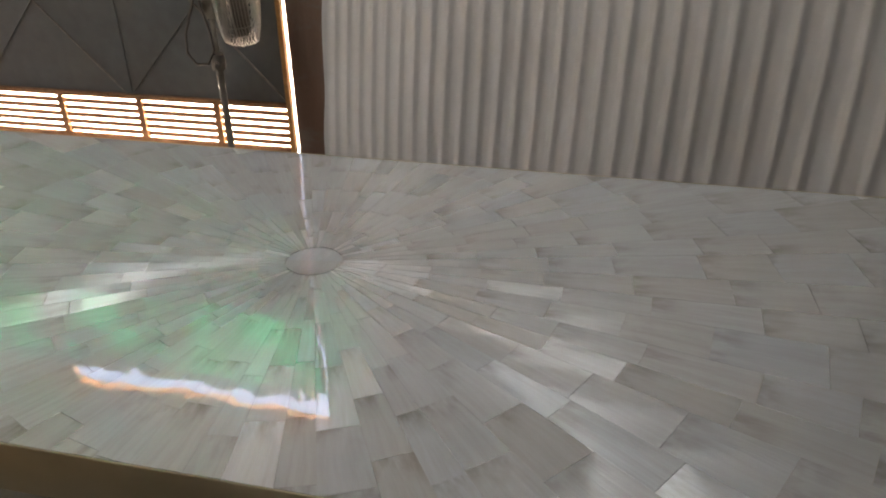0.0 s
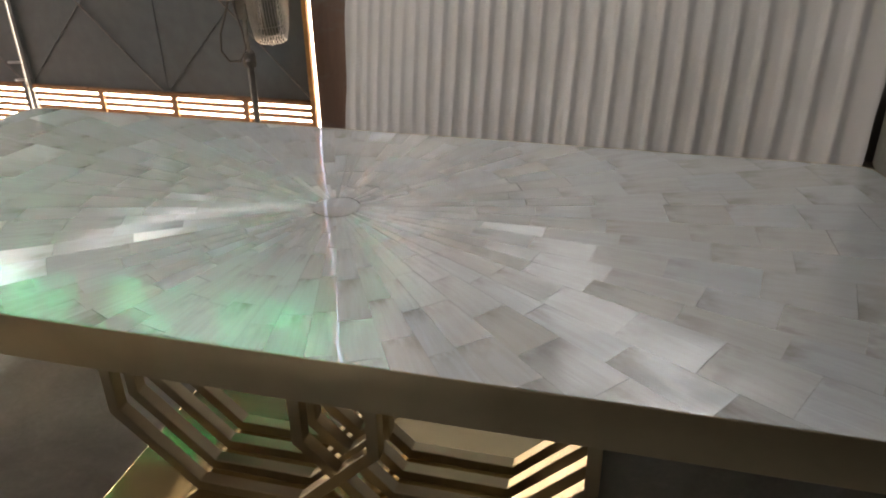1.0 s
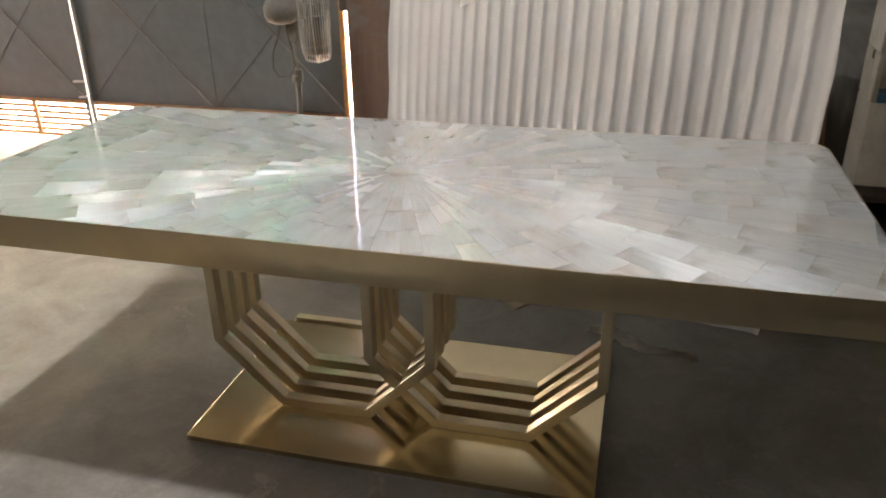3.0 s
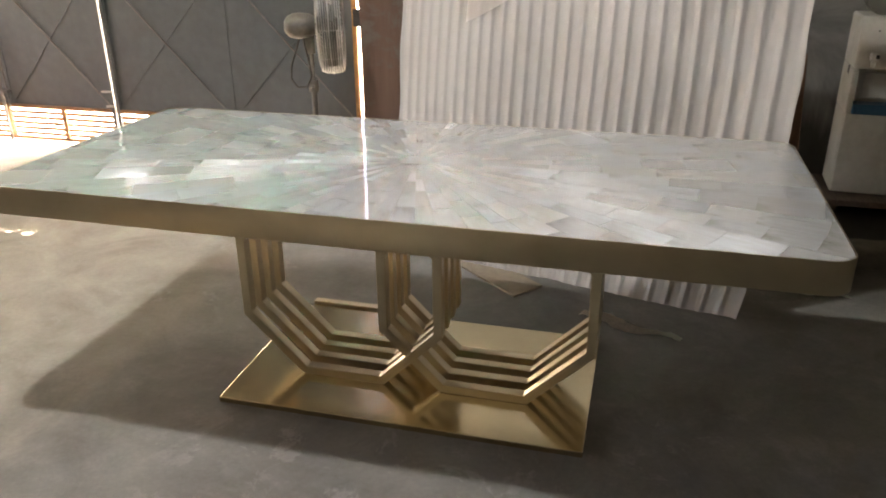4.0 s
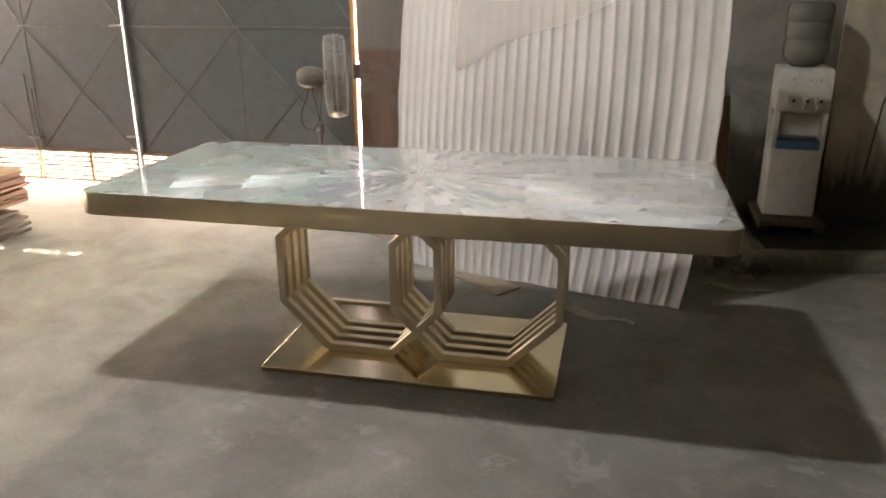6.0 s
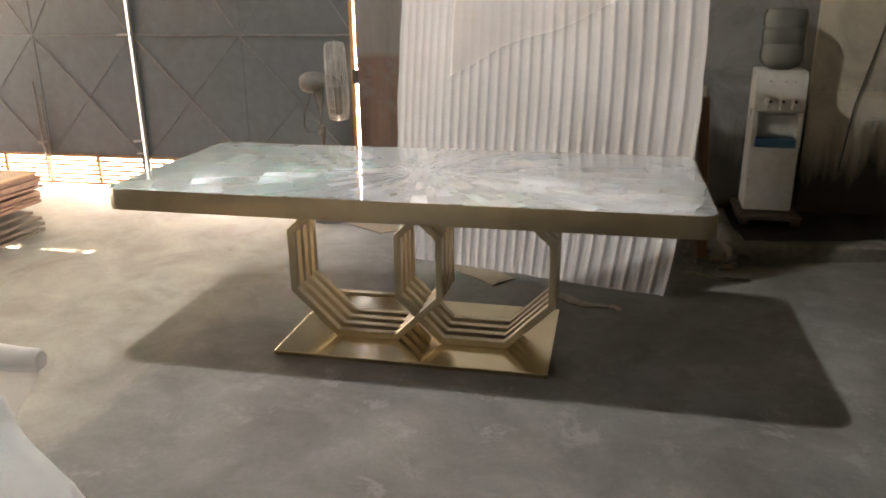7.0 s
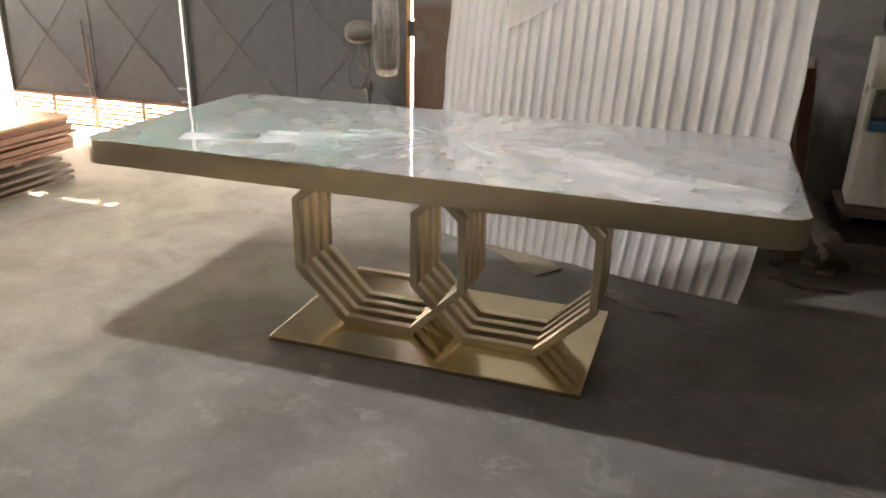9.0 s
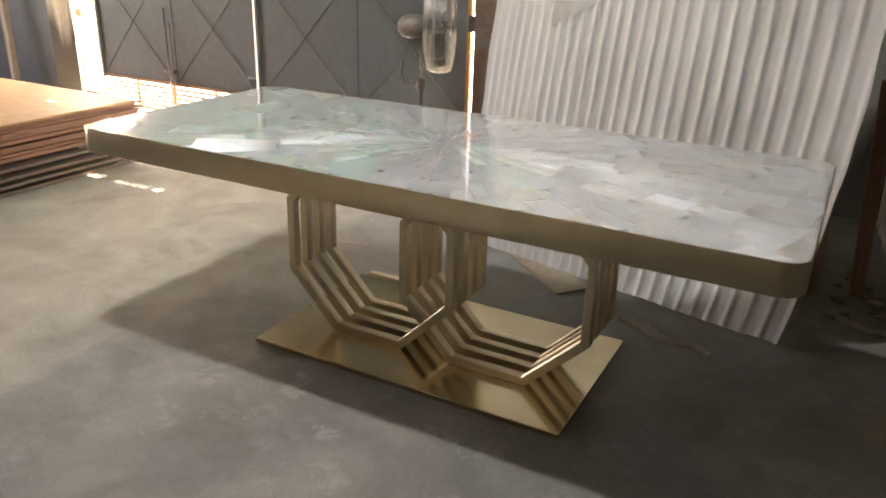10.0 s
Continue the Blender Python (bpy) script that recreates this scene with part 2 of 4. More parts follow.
    ripple = noisy(nt, add.outputs[0], 2.6, 3, 0.5)
    nt.links.new(maths(nt, "ADD", maths(nt, "MULTIPLY", fibre, 0.3), ripple), bmp.inputs["Height"])
    nt.links.new(bmp.outputs[0], lean.inputs[0])
    nt.links.new(tilt.outputs[0], lean.inputs[1])
    # hair-fine nacre fibres along the strip: they scatter light across it
    comb = nt.nodes.new("ShaderNodeMapping")
    comb.inputs["Scale"].default_value = (0.5, 40.0, 1)
    nt.links.new(add.outputs[0], comb.inputs["Vector"])
    hair = maths(nt, "MULTIPLY", maths(nt, "SUBTRACT", noisy(nt, comb.outputs[0], 1.6, 3, 0.6), 0.5), 0.7)
    across = nt.nodes.new("ShaderNodeVectorMath")
    across.operation = "CROSS_PRODUCT"
    tan_in = nt.nodes.new("ShaderNodeTangent")
    tan_in.direction_type, tan_in.uv_map = "UV_MAP", "strip"
    nt.links.new(tan_in.outputs[0], across.inputs[0])
    across.inputs[1].default_value = (0, 0, 1)
    spread = nt.nodes.new("ShaderNodeVectorMath")
    spread.operation = "SCALE"
    nt.links.new(across.outputs[0], spread.inputs[0])
    nt.links.new(hair, spread.inputs[3])
    both = nt.nodes.new("ShaderNodeVectorMath")
    both.operation = "ADD"
    nt.links.new(lean.outputs[0], both.inputs[0])
    nt.links.new(spread.outputs[0], both.inputs[1])
    nrm = nt.nodes.new("ShaderNodeVectorMath")
    nrm.operation = "NORMALIZE"
    nt.links.new(both.outputs[0], nrm.inputs[0])
    nt.links.new(nrm.outputs[0], b.inputs["Normal"])
    bump(nt, b, noisy(nt, place(nt), 7.0, 2, 0.45, 0.3), 0.07, 0.012, "Coat Normal")
    return m


def foam_white(name, tone, tint=(1.0, 1.0, 1.0), creases=None):
    m, nt, b = material(name)
    v = own(nt)
    fine = noisy(nt, v, 120, 4)
    wide = noisy(nt, v, 3.0, 6, 0.6)
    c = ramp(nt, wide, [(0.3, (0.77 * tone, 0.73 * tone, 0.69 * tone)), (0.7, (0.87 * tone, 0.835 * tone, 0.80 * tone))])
    c = mix(nt, 1.0, c, tint, "MULTIPLY")
    if creases:
        fine = maths(nt, "ADD", maths(nt, "MULTIPLY", fine, 0.06), maths(nt, "MULTIPLY", noisy(nt, own(nt, creases), 2.2, 5, 0.6, 0.8), 2.6))
    nt.links.new(c, b.inputs["Base Color"])
    b.inputs["Roughness"].default_value = 0.55
    b.inputs["Subsurface Weight"].default_value = 0.15
    b.inputs["Subsurface Radius"].default_value = (0.01, 0.01, 0.01)
    bump(nt, b, fine, 0.3 if creases else 0.12, 0.008 if creases else 0.002)
    return m


def green_net():
    m, nt, b = material("green_shade_net")
    v = place(nt)
    out = nt.nodes["Material Output"]
    nt.nodes.remove(b)
    tr = node(nt, "ShaderNodeBsdfTranslucent", Color=(0.003, 0.20, 0.075, 1))
    df = node(nt, "ShaderNodeBsdfDiffuse", Color=(0.01, 0.10, 0.05, 1))
    cl = node(nt, "ShaderNodeBsdfTransparent", Color=(0.01, 0.60, 0.25, 1))
    nt.links.new(ramp(nt, noisy(nt, v, 3.1, 5, 0.6, 0.8), [(0.42, (0.003, 0.10, 0.065)), (0.60, (0.006, 0.42, 0.29))]), tr.inputs["Color"])
    m1, m2 = nt.nodes.new("ShaderNodeMixShader"), nt.nodes.new("ShaderNodeMixShader")
    m1.inputs[0].default_value = 0.3
    nt.links.new(tr.outputs[0], m1.inputs[1])
    nt.links.new(df.outputs[0], m1.inputs[2])
    patch = ramp(nt, noisy(nt, v, 2.4, 6, 0.6, 0.6), [(0.50, (0, 0, 0)), (0.64, (0.035,) * 3)])
    nt.links.new(patch, m2.inputs[0])
    nt.links.new(m1.outputs[0], m2.inputs[1])
    nt.links.new(cl.outputs[0], m2.inputs[2])
    nt.links.new(m2.outputs[0], out.inputs[0])
    return m


def glowing(name, colour, strength):
    m, nt, b = material(name)
    b.inputs["Base Color"].default_value = (*colour, 1)
    b.inputs["Emission Color"].default_value = (*colour, 1)
    b.inputs["Emission Strength"].default_value = strength
    return m


def wood(name, light, dark, axis=(1, 12, 12), scale=6.0, rough=0.6):
    m, nt, b = material(name)
    v = own(nt, axis)
    g = noisy(nt, v, scale, 8, 0.65, 0.8)
    wide = noisy(nt, own(nt), 2.0, 5)
    c = ramp(nt, g, [(0.3, dark), (0.68, light)])
    c = mix(nt, ramp(nt, wide, [(0.5, (0, 0, 0)), (0.75, (0.4,) * 3)]), c, tuple(x * 0.6 for x in dark))
    nt.links.new(c, b.inputs["Base Color"])
    b.inputs["Roughness"].default_value = rough
    bump(nt, b, g, 0.2, 0.002)
    return m


def clear_plastic(name, colour, rough=0.08, alpha=0.5):
    m, nt, b = material(name)
    b.inputs["Base Color"].default_value = (*colour, 1)
    b.inputs["Roughness"].default_value = rough
    b.inputs["Transmission Weight"].default_value = alpha
    b.inputs["IOR"].default_value = 1.2
    bump(nt, b, noisy(nt, own(nt), 12, 4), 0.08, 0.004)
    return m


CONCRETE = concrete_floor()
GREY_WALL = dirty_wall("grey_cement", (0.28, 0.272, 0.255), (0.085, 0.082, 0.076), (0.05, 0.047, 0.04), 0.45)
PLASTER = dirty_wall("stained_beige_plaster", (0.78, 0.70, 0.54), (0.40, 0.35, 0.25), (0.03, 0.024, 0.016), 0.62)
PILLAR = pillar_render()
YARD = plain("pale_yard_concrete", (0.52, 0.47, 0.41), 0.85, 0.0, 0.12, 6, (0.36, 0.31, 0.25), 0.4, 0.1)
DADO = dirty_wall("damp_shaded_dado", (0.78, 0.70, 0.55), (0.46, 0.38, 0.27), (0.030, 0.022, 0.015), 0.38)
DARK_CEMENT = plain("dark_dusty_cement", (0.15, 0.135, 0.11), 0.8, 0.0, 0.25, 25, (0.07, 0.06, 0.05), 0.5, 0.4)
ROOFING = plain("roof_sheet", (0.15, 0.145, 0.135), 0.6, 0.0, 0.2, 8)
GATE_PAINT = plain("dark_gate_sheet", (0.118, 0.130, 0.132), 0.42, 0.0, 0.10, 14, (0.10, 0.085, 0.07), 0.5, 0.05)
BRACE = plain("grey_angle_iron", (0.20, 0.195, 0.185), 0.45, 0.35, 0.25, 30, (0.16, 0.09, 0.05), 0.5)
SLAT = plain("rusty_slat", (0.30, 0.15, 0.07), 0.55, 0.2, 0.3, 40, (0.12, 0.06, 0.03), 0.5)
LINTEL = plain("rust_orange_beam", (0.55, 0.27, 0.08), 0.6, 0.0, 0.3, 20)
BRASS = brass("champagne_brass", (0.55, 0.465, 0.325), 0.33, relief=0.02)
BRASS_PLATE = brass("brushed_brass_plate", (0.72, 0.60, 0.38), 0.18, (1, 60, 1), 0.06)
PEARL = pearl()
CORE = plain("dark_inlay_core", (0.34, 0.32, 0.28), 0.5, 0.0, 0.2, 60)
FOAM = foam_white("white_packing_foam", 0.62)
# whiter copy of the foam for the patch of light on the sheet
LIT_FOAM = foam_white("lit_white_foam", 0.98)
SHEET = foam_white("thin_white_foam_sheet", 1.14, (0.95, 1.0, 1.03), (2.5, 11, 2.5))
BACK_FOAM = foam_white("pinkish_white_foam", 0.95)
for foam_mat, share in ((SHEET, 0.08), (BACK_FOAM, 0.45)):
    _nt = foam_mat.node_tree
    _tr = node(_nt, "ShaderNodeBsdfTranslucent", Color=(0.88, 0.88, 0.88, 1))
    _mx = _nt.nodes.new("ShaderNodeMixShader")
    _mx.inputs[0].default_value = share
    _nt.links.new(_nt.nodes["Principled BSDF"].outputs[0], _mx.inputs[1])
    _nt.links.new(_tr.outputs[0], _mx.inputs[2])
    _nt.links.new(_mx.outputs[0], _nt.nodes["Material Output"].inputs[0])
NET = green_net()
SKYGLOW = glowing("roof_light_panel", (0.92, 0.97, 1.0), 2.0)
FILL_GLOW = glowing("rear_fill_glow", (0.92, 0.97, 1.0), 0.04)
FAN_GREY = plain("dusty_grey_enamel", (0.23, 0.22, 0.20), 0.45, 0.3, 0.2, 60, (0.30, 0.25, 0.18), 0.5)
FAN_DARK = plain("dark_motor_enamel", (0.16, 0.15, 0.135), 0.4, 0.2, 0.2, 50, (0.22, 0.18, 0.13), 0.5)
WIRE = plain("chrome_wire", (0.50, 0.49, 0.46), 0.38, 0.35, 0.1, 60, (0.2, 0.17, 0.13), 0.4, 0.0)
CABLE = plain("grey_cable", (0.11, 0.10, 0.09), 0.6, 0.0, 0.1, 60)
WHITE_PLASTIC = plain("yellowed_white_plastic", (0.62, 0.60, 0.54), 0.4, 0.0, 0.06, 30, (0.34, 0.29, 0.21), 0.45, 0.03)
INNER_PLASTIC = plain("pale_plastic_recess", (0.56, 0.55, 0.51), 0.45, 0.0, 0.06, 30, (0.3, 0.26, 0.2), 0.3, 0.03)
BLUE = plain("blue_drip_tray", (0.035, 0.15, 0.27), 0.4, 0.0, 0.1, 40, (0.05, 0.1, 0.14), 0.3)
BLACK = plain("black_plastic", (0.02, 0.02, 0.02), 0.4)
BOTTLE = clear_plastic("cloudy_water_bottle", (0.34, 0.34, 0.30), 0.12, 0.6)
PLY_TOP = wood("plywood_face", (0.50, 0.30, 0.15), (0.36, 0.20, 0.09), (2, 9, 9), 3.0)
PLY_EDGE = wood("plywood_edge", (0.30, 0.15, 0.09), (0.13, 0.06, 0.04), (1, 1, 30), 5.0)
BATTEN = wood("dark_batten", (0.16, 0.12, 0.09), (0.07, 0.05, 0.04), (12, 1, 12), 4.0)
PLANK = wood("brown_plank", (0.36, 0.20, 0.12), (0.19, 0.10, 0.06), (12, 12, 1), 5.0)
PALE_WOOD = wood("pale_plank", (0.46, 0.40, 0.31), (0.30, 0.25, 0.18), (12, 12, 1), 5.0)
CARD = plain("cardboard", (0.27, 0.22, 0.16), 0.8, 0.0, 0.12, 30, (0.15, 0.11, 0.07), 0.5)
FILM = clear_plastic("crumpled_film", (0.55, 0.52, 0.46), 0.35, 0.5)
PIT = plain("black_grime_and_shade", (0.012, 0.010, 0.008), 0.6, 0.0, 0.3, 20)


# ---- building helpers ----
def thing(name, label, category, at=(0, 0, 0), turn=0.0, group="", kind=""):
    ob = new(name)
    ob.empty_display_size = 0.1
    ob.matrix_world = pose(*at, 0, 0, turn)
    return tagged(ob, label, category, group, kind)


def mesh_of(name, bm, mat, smooth=None):
    me = bpy.data.meshes.new(name)
    bmesh.ops.recalc_face_normals(bm, faces=bm.faces)
    bm.to_mesh(me)
    bm.free()
    me.materials.append(mat)
    if smooth is not None:
        for p in me.polygons:
            p.use_smooth = True
        me.set_sharp_from_angle(angle=radians(smooth))
    return me


def part(name, bm, mat, parent, label="", smooth=None, m=None):
    ob = new(name, mesh_of(name, bm, mat, smooth))
    ob.parent = parent
    if m is not None:
        ob.matrix_basis = m
    if label:
        ob["label"] = label
    return ob


def solid(name, bm, mat, label, category, kind="", group="", smooth=None):
    ob = new(name, mesh_of(name, bm, mat, smooth))
    return tagged(ob, label, category, group, kind)


def add_box(bm, lo, hi, bevel=0.0, m=None):
    lo, hi = Vector(lo), Vector(hi)
    made = bmesh.ops.create_cube(bm, size=1.0)["verts"]
    size, mid = hi - lo, (hi + lo) / 2
    for v in made:
        v.co = Vector((v.co.x * size.x, v.co.y * size.y, v.co.z * size.z)) + mid
    if bevel:
        edges = list({e for v in made for e in v.link_edges})
        made = bmesh.ops.bevel(bm, geom=edges, offset=bevel, segments=2, profile=0.5, affect="EDGES")["verts"]
    if m is not None:
        bmesh.ops.transform(bm, matrix=m, verts=list({v for v in made}))
    return bm


def box(lo, hi, bevel=0.0, m=None):
    return add_box(bmesh.new(), lo, hi, bevel, m)


def add_tube(bm, points, radius, sides=8, closed=False):
    pts = [Vector(p) for p in points]
    n = len(pts)
    rings = []
    for i, p in enumerate(pts):
        a = pts[i - 1] if (i > 0 or closed) else p
        b = pts[(i + 1) % n] if (i < n - 1 or closed) else p
        way = (b - a).normalized()
        side = way.orthogonal() if not rings else (last - way * last.dot(way))
        side.normalize()
        last = side
        up = way.cross(side)
        r = radius(i / max(1, n - 1)) if callable(radius) else radius
        rings.append([bm.verts.new(p + (side * math.cos(t) + up * math.sin(t)) * r) for t in (2 * math.pi * k / sides for k in range(sides))])
    for i in range(n if closed else n - 1):
        a, b = rings[i], rings[(i + 1) % n]
        for k in range(sides):
            bm.faces.new((a[k], a[(k + 1) % sides], b[(k + 1) % sides], b[k]))
    if not closed:
        bm.faces.new(rings[0])
        bm.faces.new(list(reversed(rings[-1])))
    return bm


def tube(points, radius, sides=8, closed=False):
    return add_tube(bmesh.new(), points, radius, sides, closed)


def add_lathe(bm, profile, segments=32, m=None):
    """Turn (radius, height) pairs about z."""
    rows = []
    for r, z in profile:
        if r < 1e-5:
            rows.append([bm.verts.new((0, 0, z))])
        else:
            rows.append([bm.verts.new((r * math.cos(2 * math.pi * k / segments), r * math.sin(2 * math.pi * k / segments), z)) for k in range(segments)])
    for a, b in zip(rows[:-1], rows[1:]):
        for k in range(segments):
            j = (k + 1) % segments
            if len(a) == 1 and len(b) == 1:
                continue
            if len(a) == 1:
                bm.faces.new((a[0], b[k], b[j]))
            elif len(b) == 1:
                bm.faces.new((a[k], a[j], b[0]))
            else:
                bm.faces.new((a[k], a[j], b[j], b[k]))
    if m is not None:
        bmesh.ops.transform(bm, matrix=m, verts=[v for r in rows for v in r])
    return bm


def lathe(profile, segments=32, m=None):
    return add_lathe(bmesh.new(), profile, segments, m)


def prism(outline, z0, z1):
    bm = bmesh.new()
    low = [bm.verts.new((x, y, z0)) for x, y in outline]
    top = [bm.verts.new((x, y, z1)) for x, y in outline]
    n = len(outline)
    for i in range(n):
        j = (i + 1) % n
        bm.faces.new((low[i], low[j], top[j], top[i]))
    bm.faces.new(top)
    bm.faces.new(list(reversed(low)))
    return bm


def rounded(x0, y0, x1, y1, r, steps=8):
    out = []
    for cx, cy, a in ((x1 - r, y0 + r, -90), (x1 - r, y1 - r, 0), (x0 + r, y1 - r, 90), (x0 + r, y0 + r, 180)):
        for k in range(steps + 1):
            t = radians(a + 90 * k / steps)
            out.append((cx + r * math.cos(t), cy + r * math.sin(t)))
    return out


def slab(name, lo, hi, mat, label, category):
    return solid(name, box(lo, hi), mat, label, category, "structure")


# ---- the large structure ----
GATE_Y, LOUVRE_TOP, RAIL_MID, RAIL_HIGH, GATE_TOP = 2.27, 0.262, 1.212, 2.50, 3.06
WALL_Y = 2.50

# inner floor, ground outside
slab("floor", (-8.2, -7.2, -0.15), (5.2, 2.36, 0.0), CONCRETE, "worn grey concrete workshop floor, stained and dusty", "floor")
slab("floor_behind", (-0.98, 2.36, -0.15), (5.2, 2.66, 0.0), CONCRETE, "strip of concrete floor at the wall foot", "floor")
slab("ground", (-60, -60, -0.6), (60, 60, -0.16), YARD, "pale sunlit concrete yard outside the gate", "ground")

# roof with its roof light
bm = bmesh.new()
h = 0.09
add_box(bm, (-8.2, -4.65, ROOF), (SKY_X - h, 2.545, ROOF + 0.06))
add_box(bm, (SKY_X + h, -4.65, ROOF), (5.2, 2.545, ROOF + 0.06))
add_box(bm, (SKY_X - h, -4.65, ROOF), (SKY_X + h, SKY_Y - h, ROOF + 0.06))
add_box(bm, (SKY_X - h, SKY_Y + h, ROOF), (SKY_X + h, 2.545, ROOF + 0.06))
add_box(bm, (-8.2, -7.2, ROOF), (5.2, -5.35, ROOF + 0.06))
add_box(bm, (-8.2, -5.35, ROOF), (-2.1, -4.65, ROOF + 0.06))
add_box(bm, (0.5, -5.35, ROOF), (5.2, -4.65, ROOF + 0.06))
solid("ceiling", bm, ROOFING, "grey sheet roof of the workshop", "ceiling", "structure")
# unseen glowing panel, added with the rear fill lamp
slab("rear_fill_panel", (-2.098, -5.348, ROOF + 0.01), (0.498, -4.652, ROOF + 0.03), FILL_GLOW, "glowing fill panel added in the roof out of view", "skylight")
slab("roof_light", (SKY_X - h + 0.002, SKY_Y - h + 0.002, ROOF + 0.01), (SKY_X + h - 0.002, SKY_Y + h - 0.002, ROOF + 0.03), SKYGLOW, "milky translucent roof light panel", "skylight")

# walls round the workshop; west, east and south are unseen, added to enclose it
# the opening here is made up for the west fill lamp
bm = bmesh.new()
add_box(bm, (-8.4, -7.2, 0.0), (-8.2, 2.6, 1.0))
add_box(bm, (-8.4, -7.2, 2.6), (-8.2, 2.6, ROOF))
add_box(bm, (-8.4, -7.2, 1.0), (-8.2, -2.5, 2.6))
add_box(bm, (-8.4, 0.5, 1.0), (-8.2, 2.6, 2.6))
solid("wall_west", bm, GREY_WALL, "unseen grey cement side wall with an opening added for fill light", "wall", "structure")
slab("wall_east", (5.2, -7.2, 0.0), (5.4, 2.7, ROOF), GREY_WALL, "unseen grey cement side wall added to close the room", "wall")
slab("wall_south", (-8.2, -7.2, 0.0), (5.2, -7.0, ROOF), GREY_WALL, "unseen grey cement rear wall added to keep outside light out", "wall")
# added strip that narrows the gap; its orange stands for a sunlit edge
slab("trim_gap_filler", (-0.9885, 2.262, 0.985), (-0.9735, 2.31, 2.64), LINTEL, "orange strip added to narrow the gate gap like a sunlit edge", "trim")
# unseen filler, added to block light between pillar and wall
slab("wall_north_leak_stop", (-0.60, 2.332, 0.0), (-0.561, WALL_Y + 0.1, ROOF), GREY_WALL, "unseen filler wall added to stop light leaking behind the pillar", "wall")
slab("wall_north_pillar", (-0.972, 2.24, 0.0), (-0.56, 2.33, ROOF), PILLAR, "red-brown pillar with flaked plaster beside the gate", "pillar")
slab("wall_north", (-0.56, WALL_Y, 0.0), (2.13, 2.66, ROOF), GREY_WALL, "dark grey cement wall with pale scuffs", "wall")
slab("wall_north_plaster", (2.13, WALL_Y - 0.02, 0.0), (5.2, 2.66, ROOF), PLASTER, "beige plaster wall, black near the foot with damp and painted shade", "wall")
slab("trim_dado", (2.135, WALL_Y - 0.030, 0.0), (5.195, WALL_Y - 0.0205, 0.842), DADO, "grey cement dado, black near the foot with damp and painted shade", "wall")
# beam above the gate
slab("lintel", (-2.74, 2.275, 3.25), (-0.56, 2.330, 3.40), LINTEL, "rust-orange steel beam over the gate", "beam")
slab("lintel_low", (-8.2, 2.295, 3.115), (-2.744, 2.325, 3.40), LINTEL, "rust-orange steel beam over the gate", "beam")
slab("wall_over_gate", (-8.2, 2.30, 3.402), (-0.56, 2.38, ROOF), GREY_WALL, "grey cement wall over the gate", "wall")


# ---- the gate: two leaves of sheet on angle-iron frames ----
SUN_GAPS = [(-4.3, -4.22), (-3.7, -3.62), (-3.2, -3.14), (-2.33, -2.24), (-1.98, -1.93), (-1.62, -1.53), (-1.365, -1.345), (-1.295, -1.275), (-1.235, -1.21), (-1.165, -1.14), (-1.065, -1.006)]


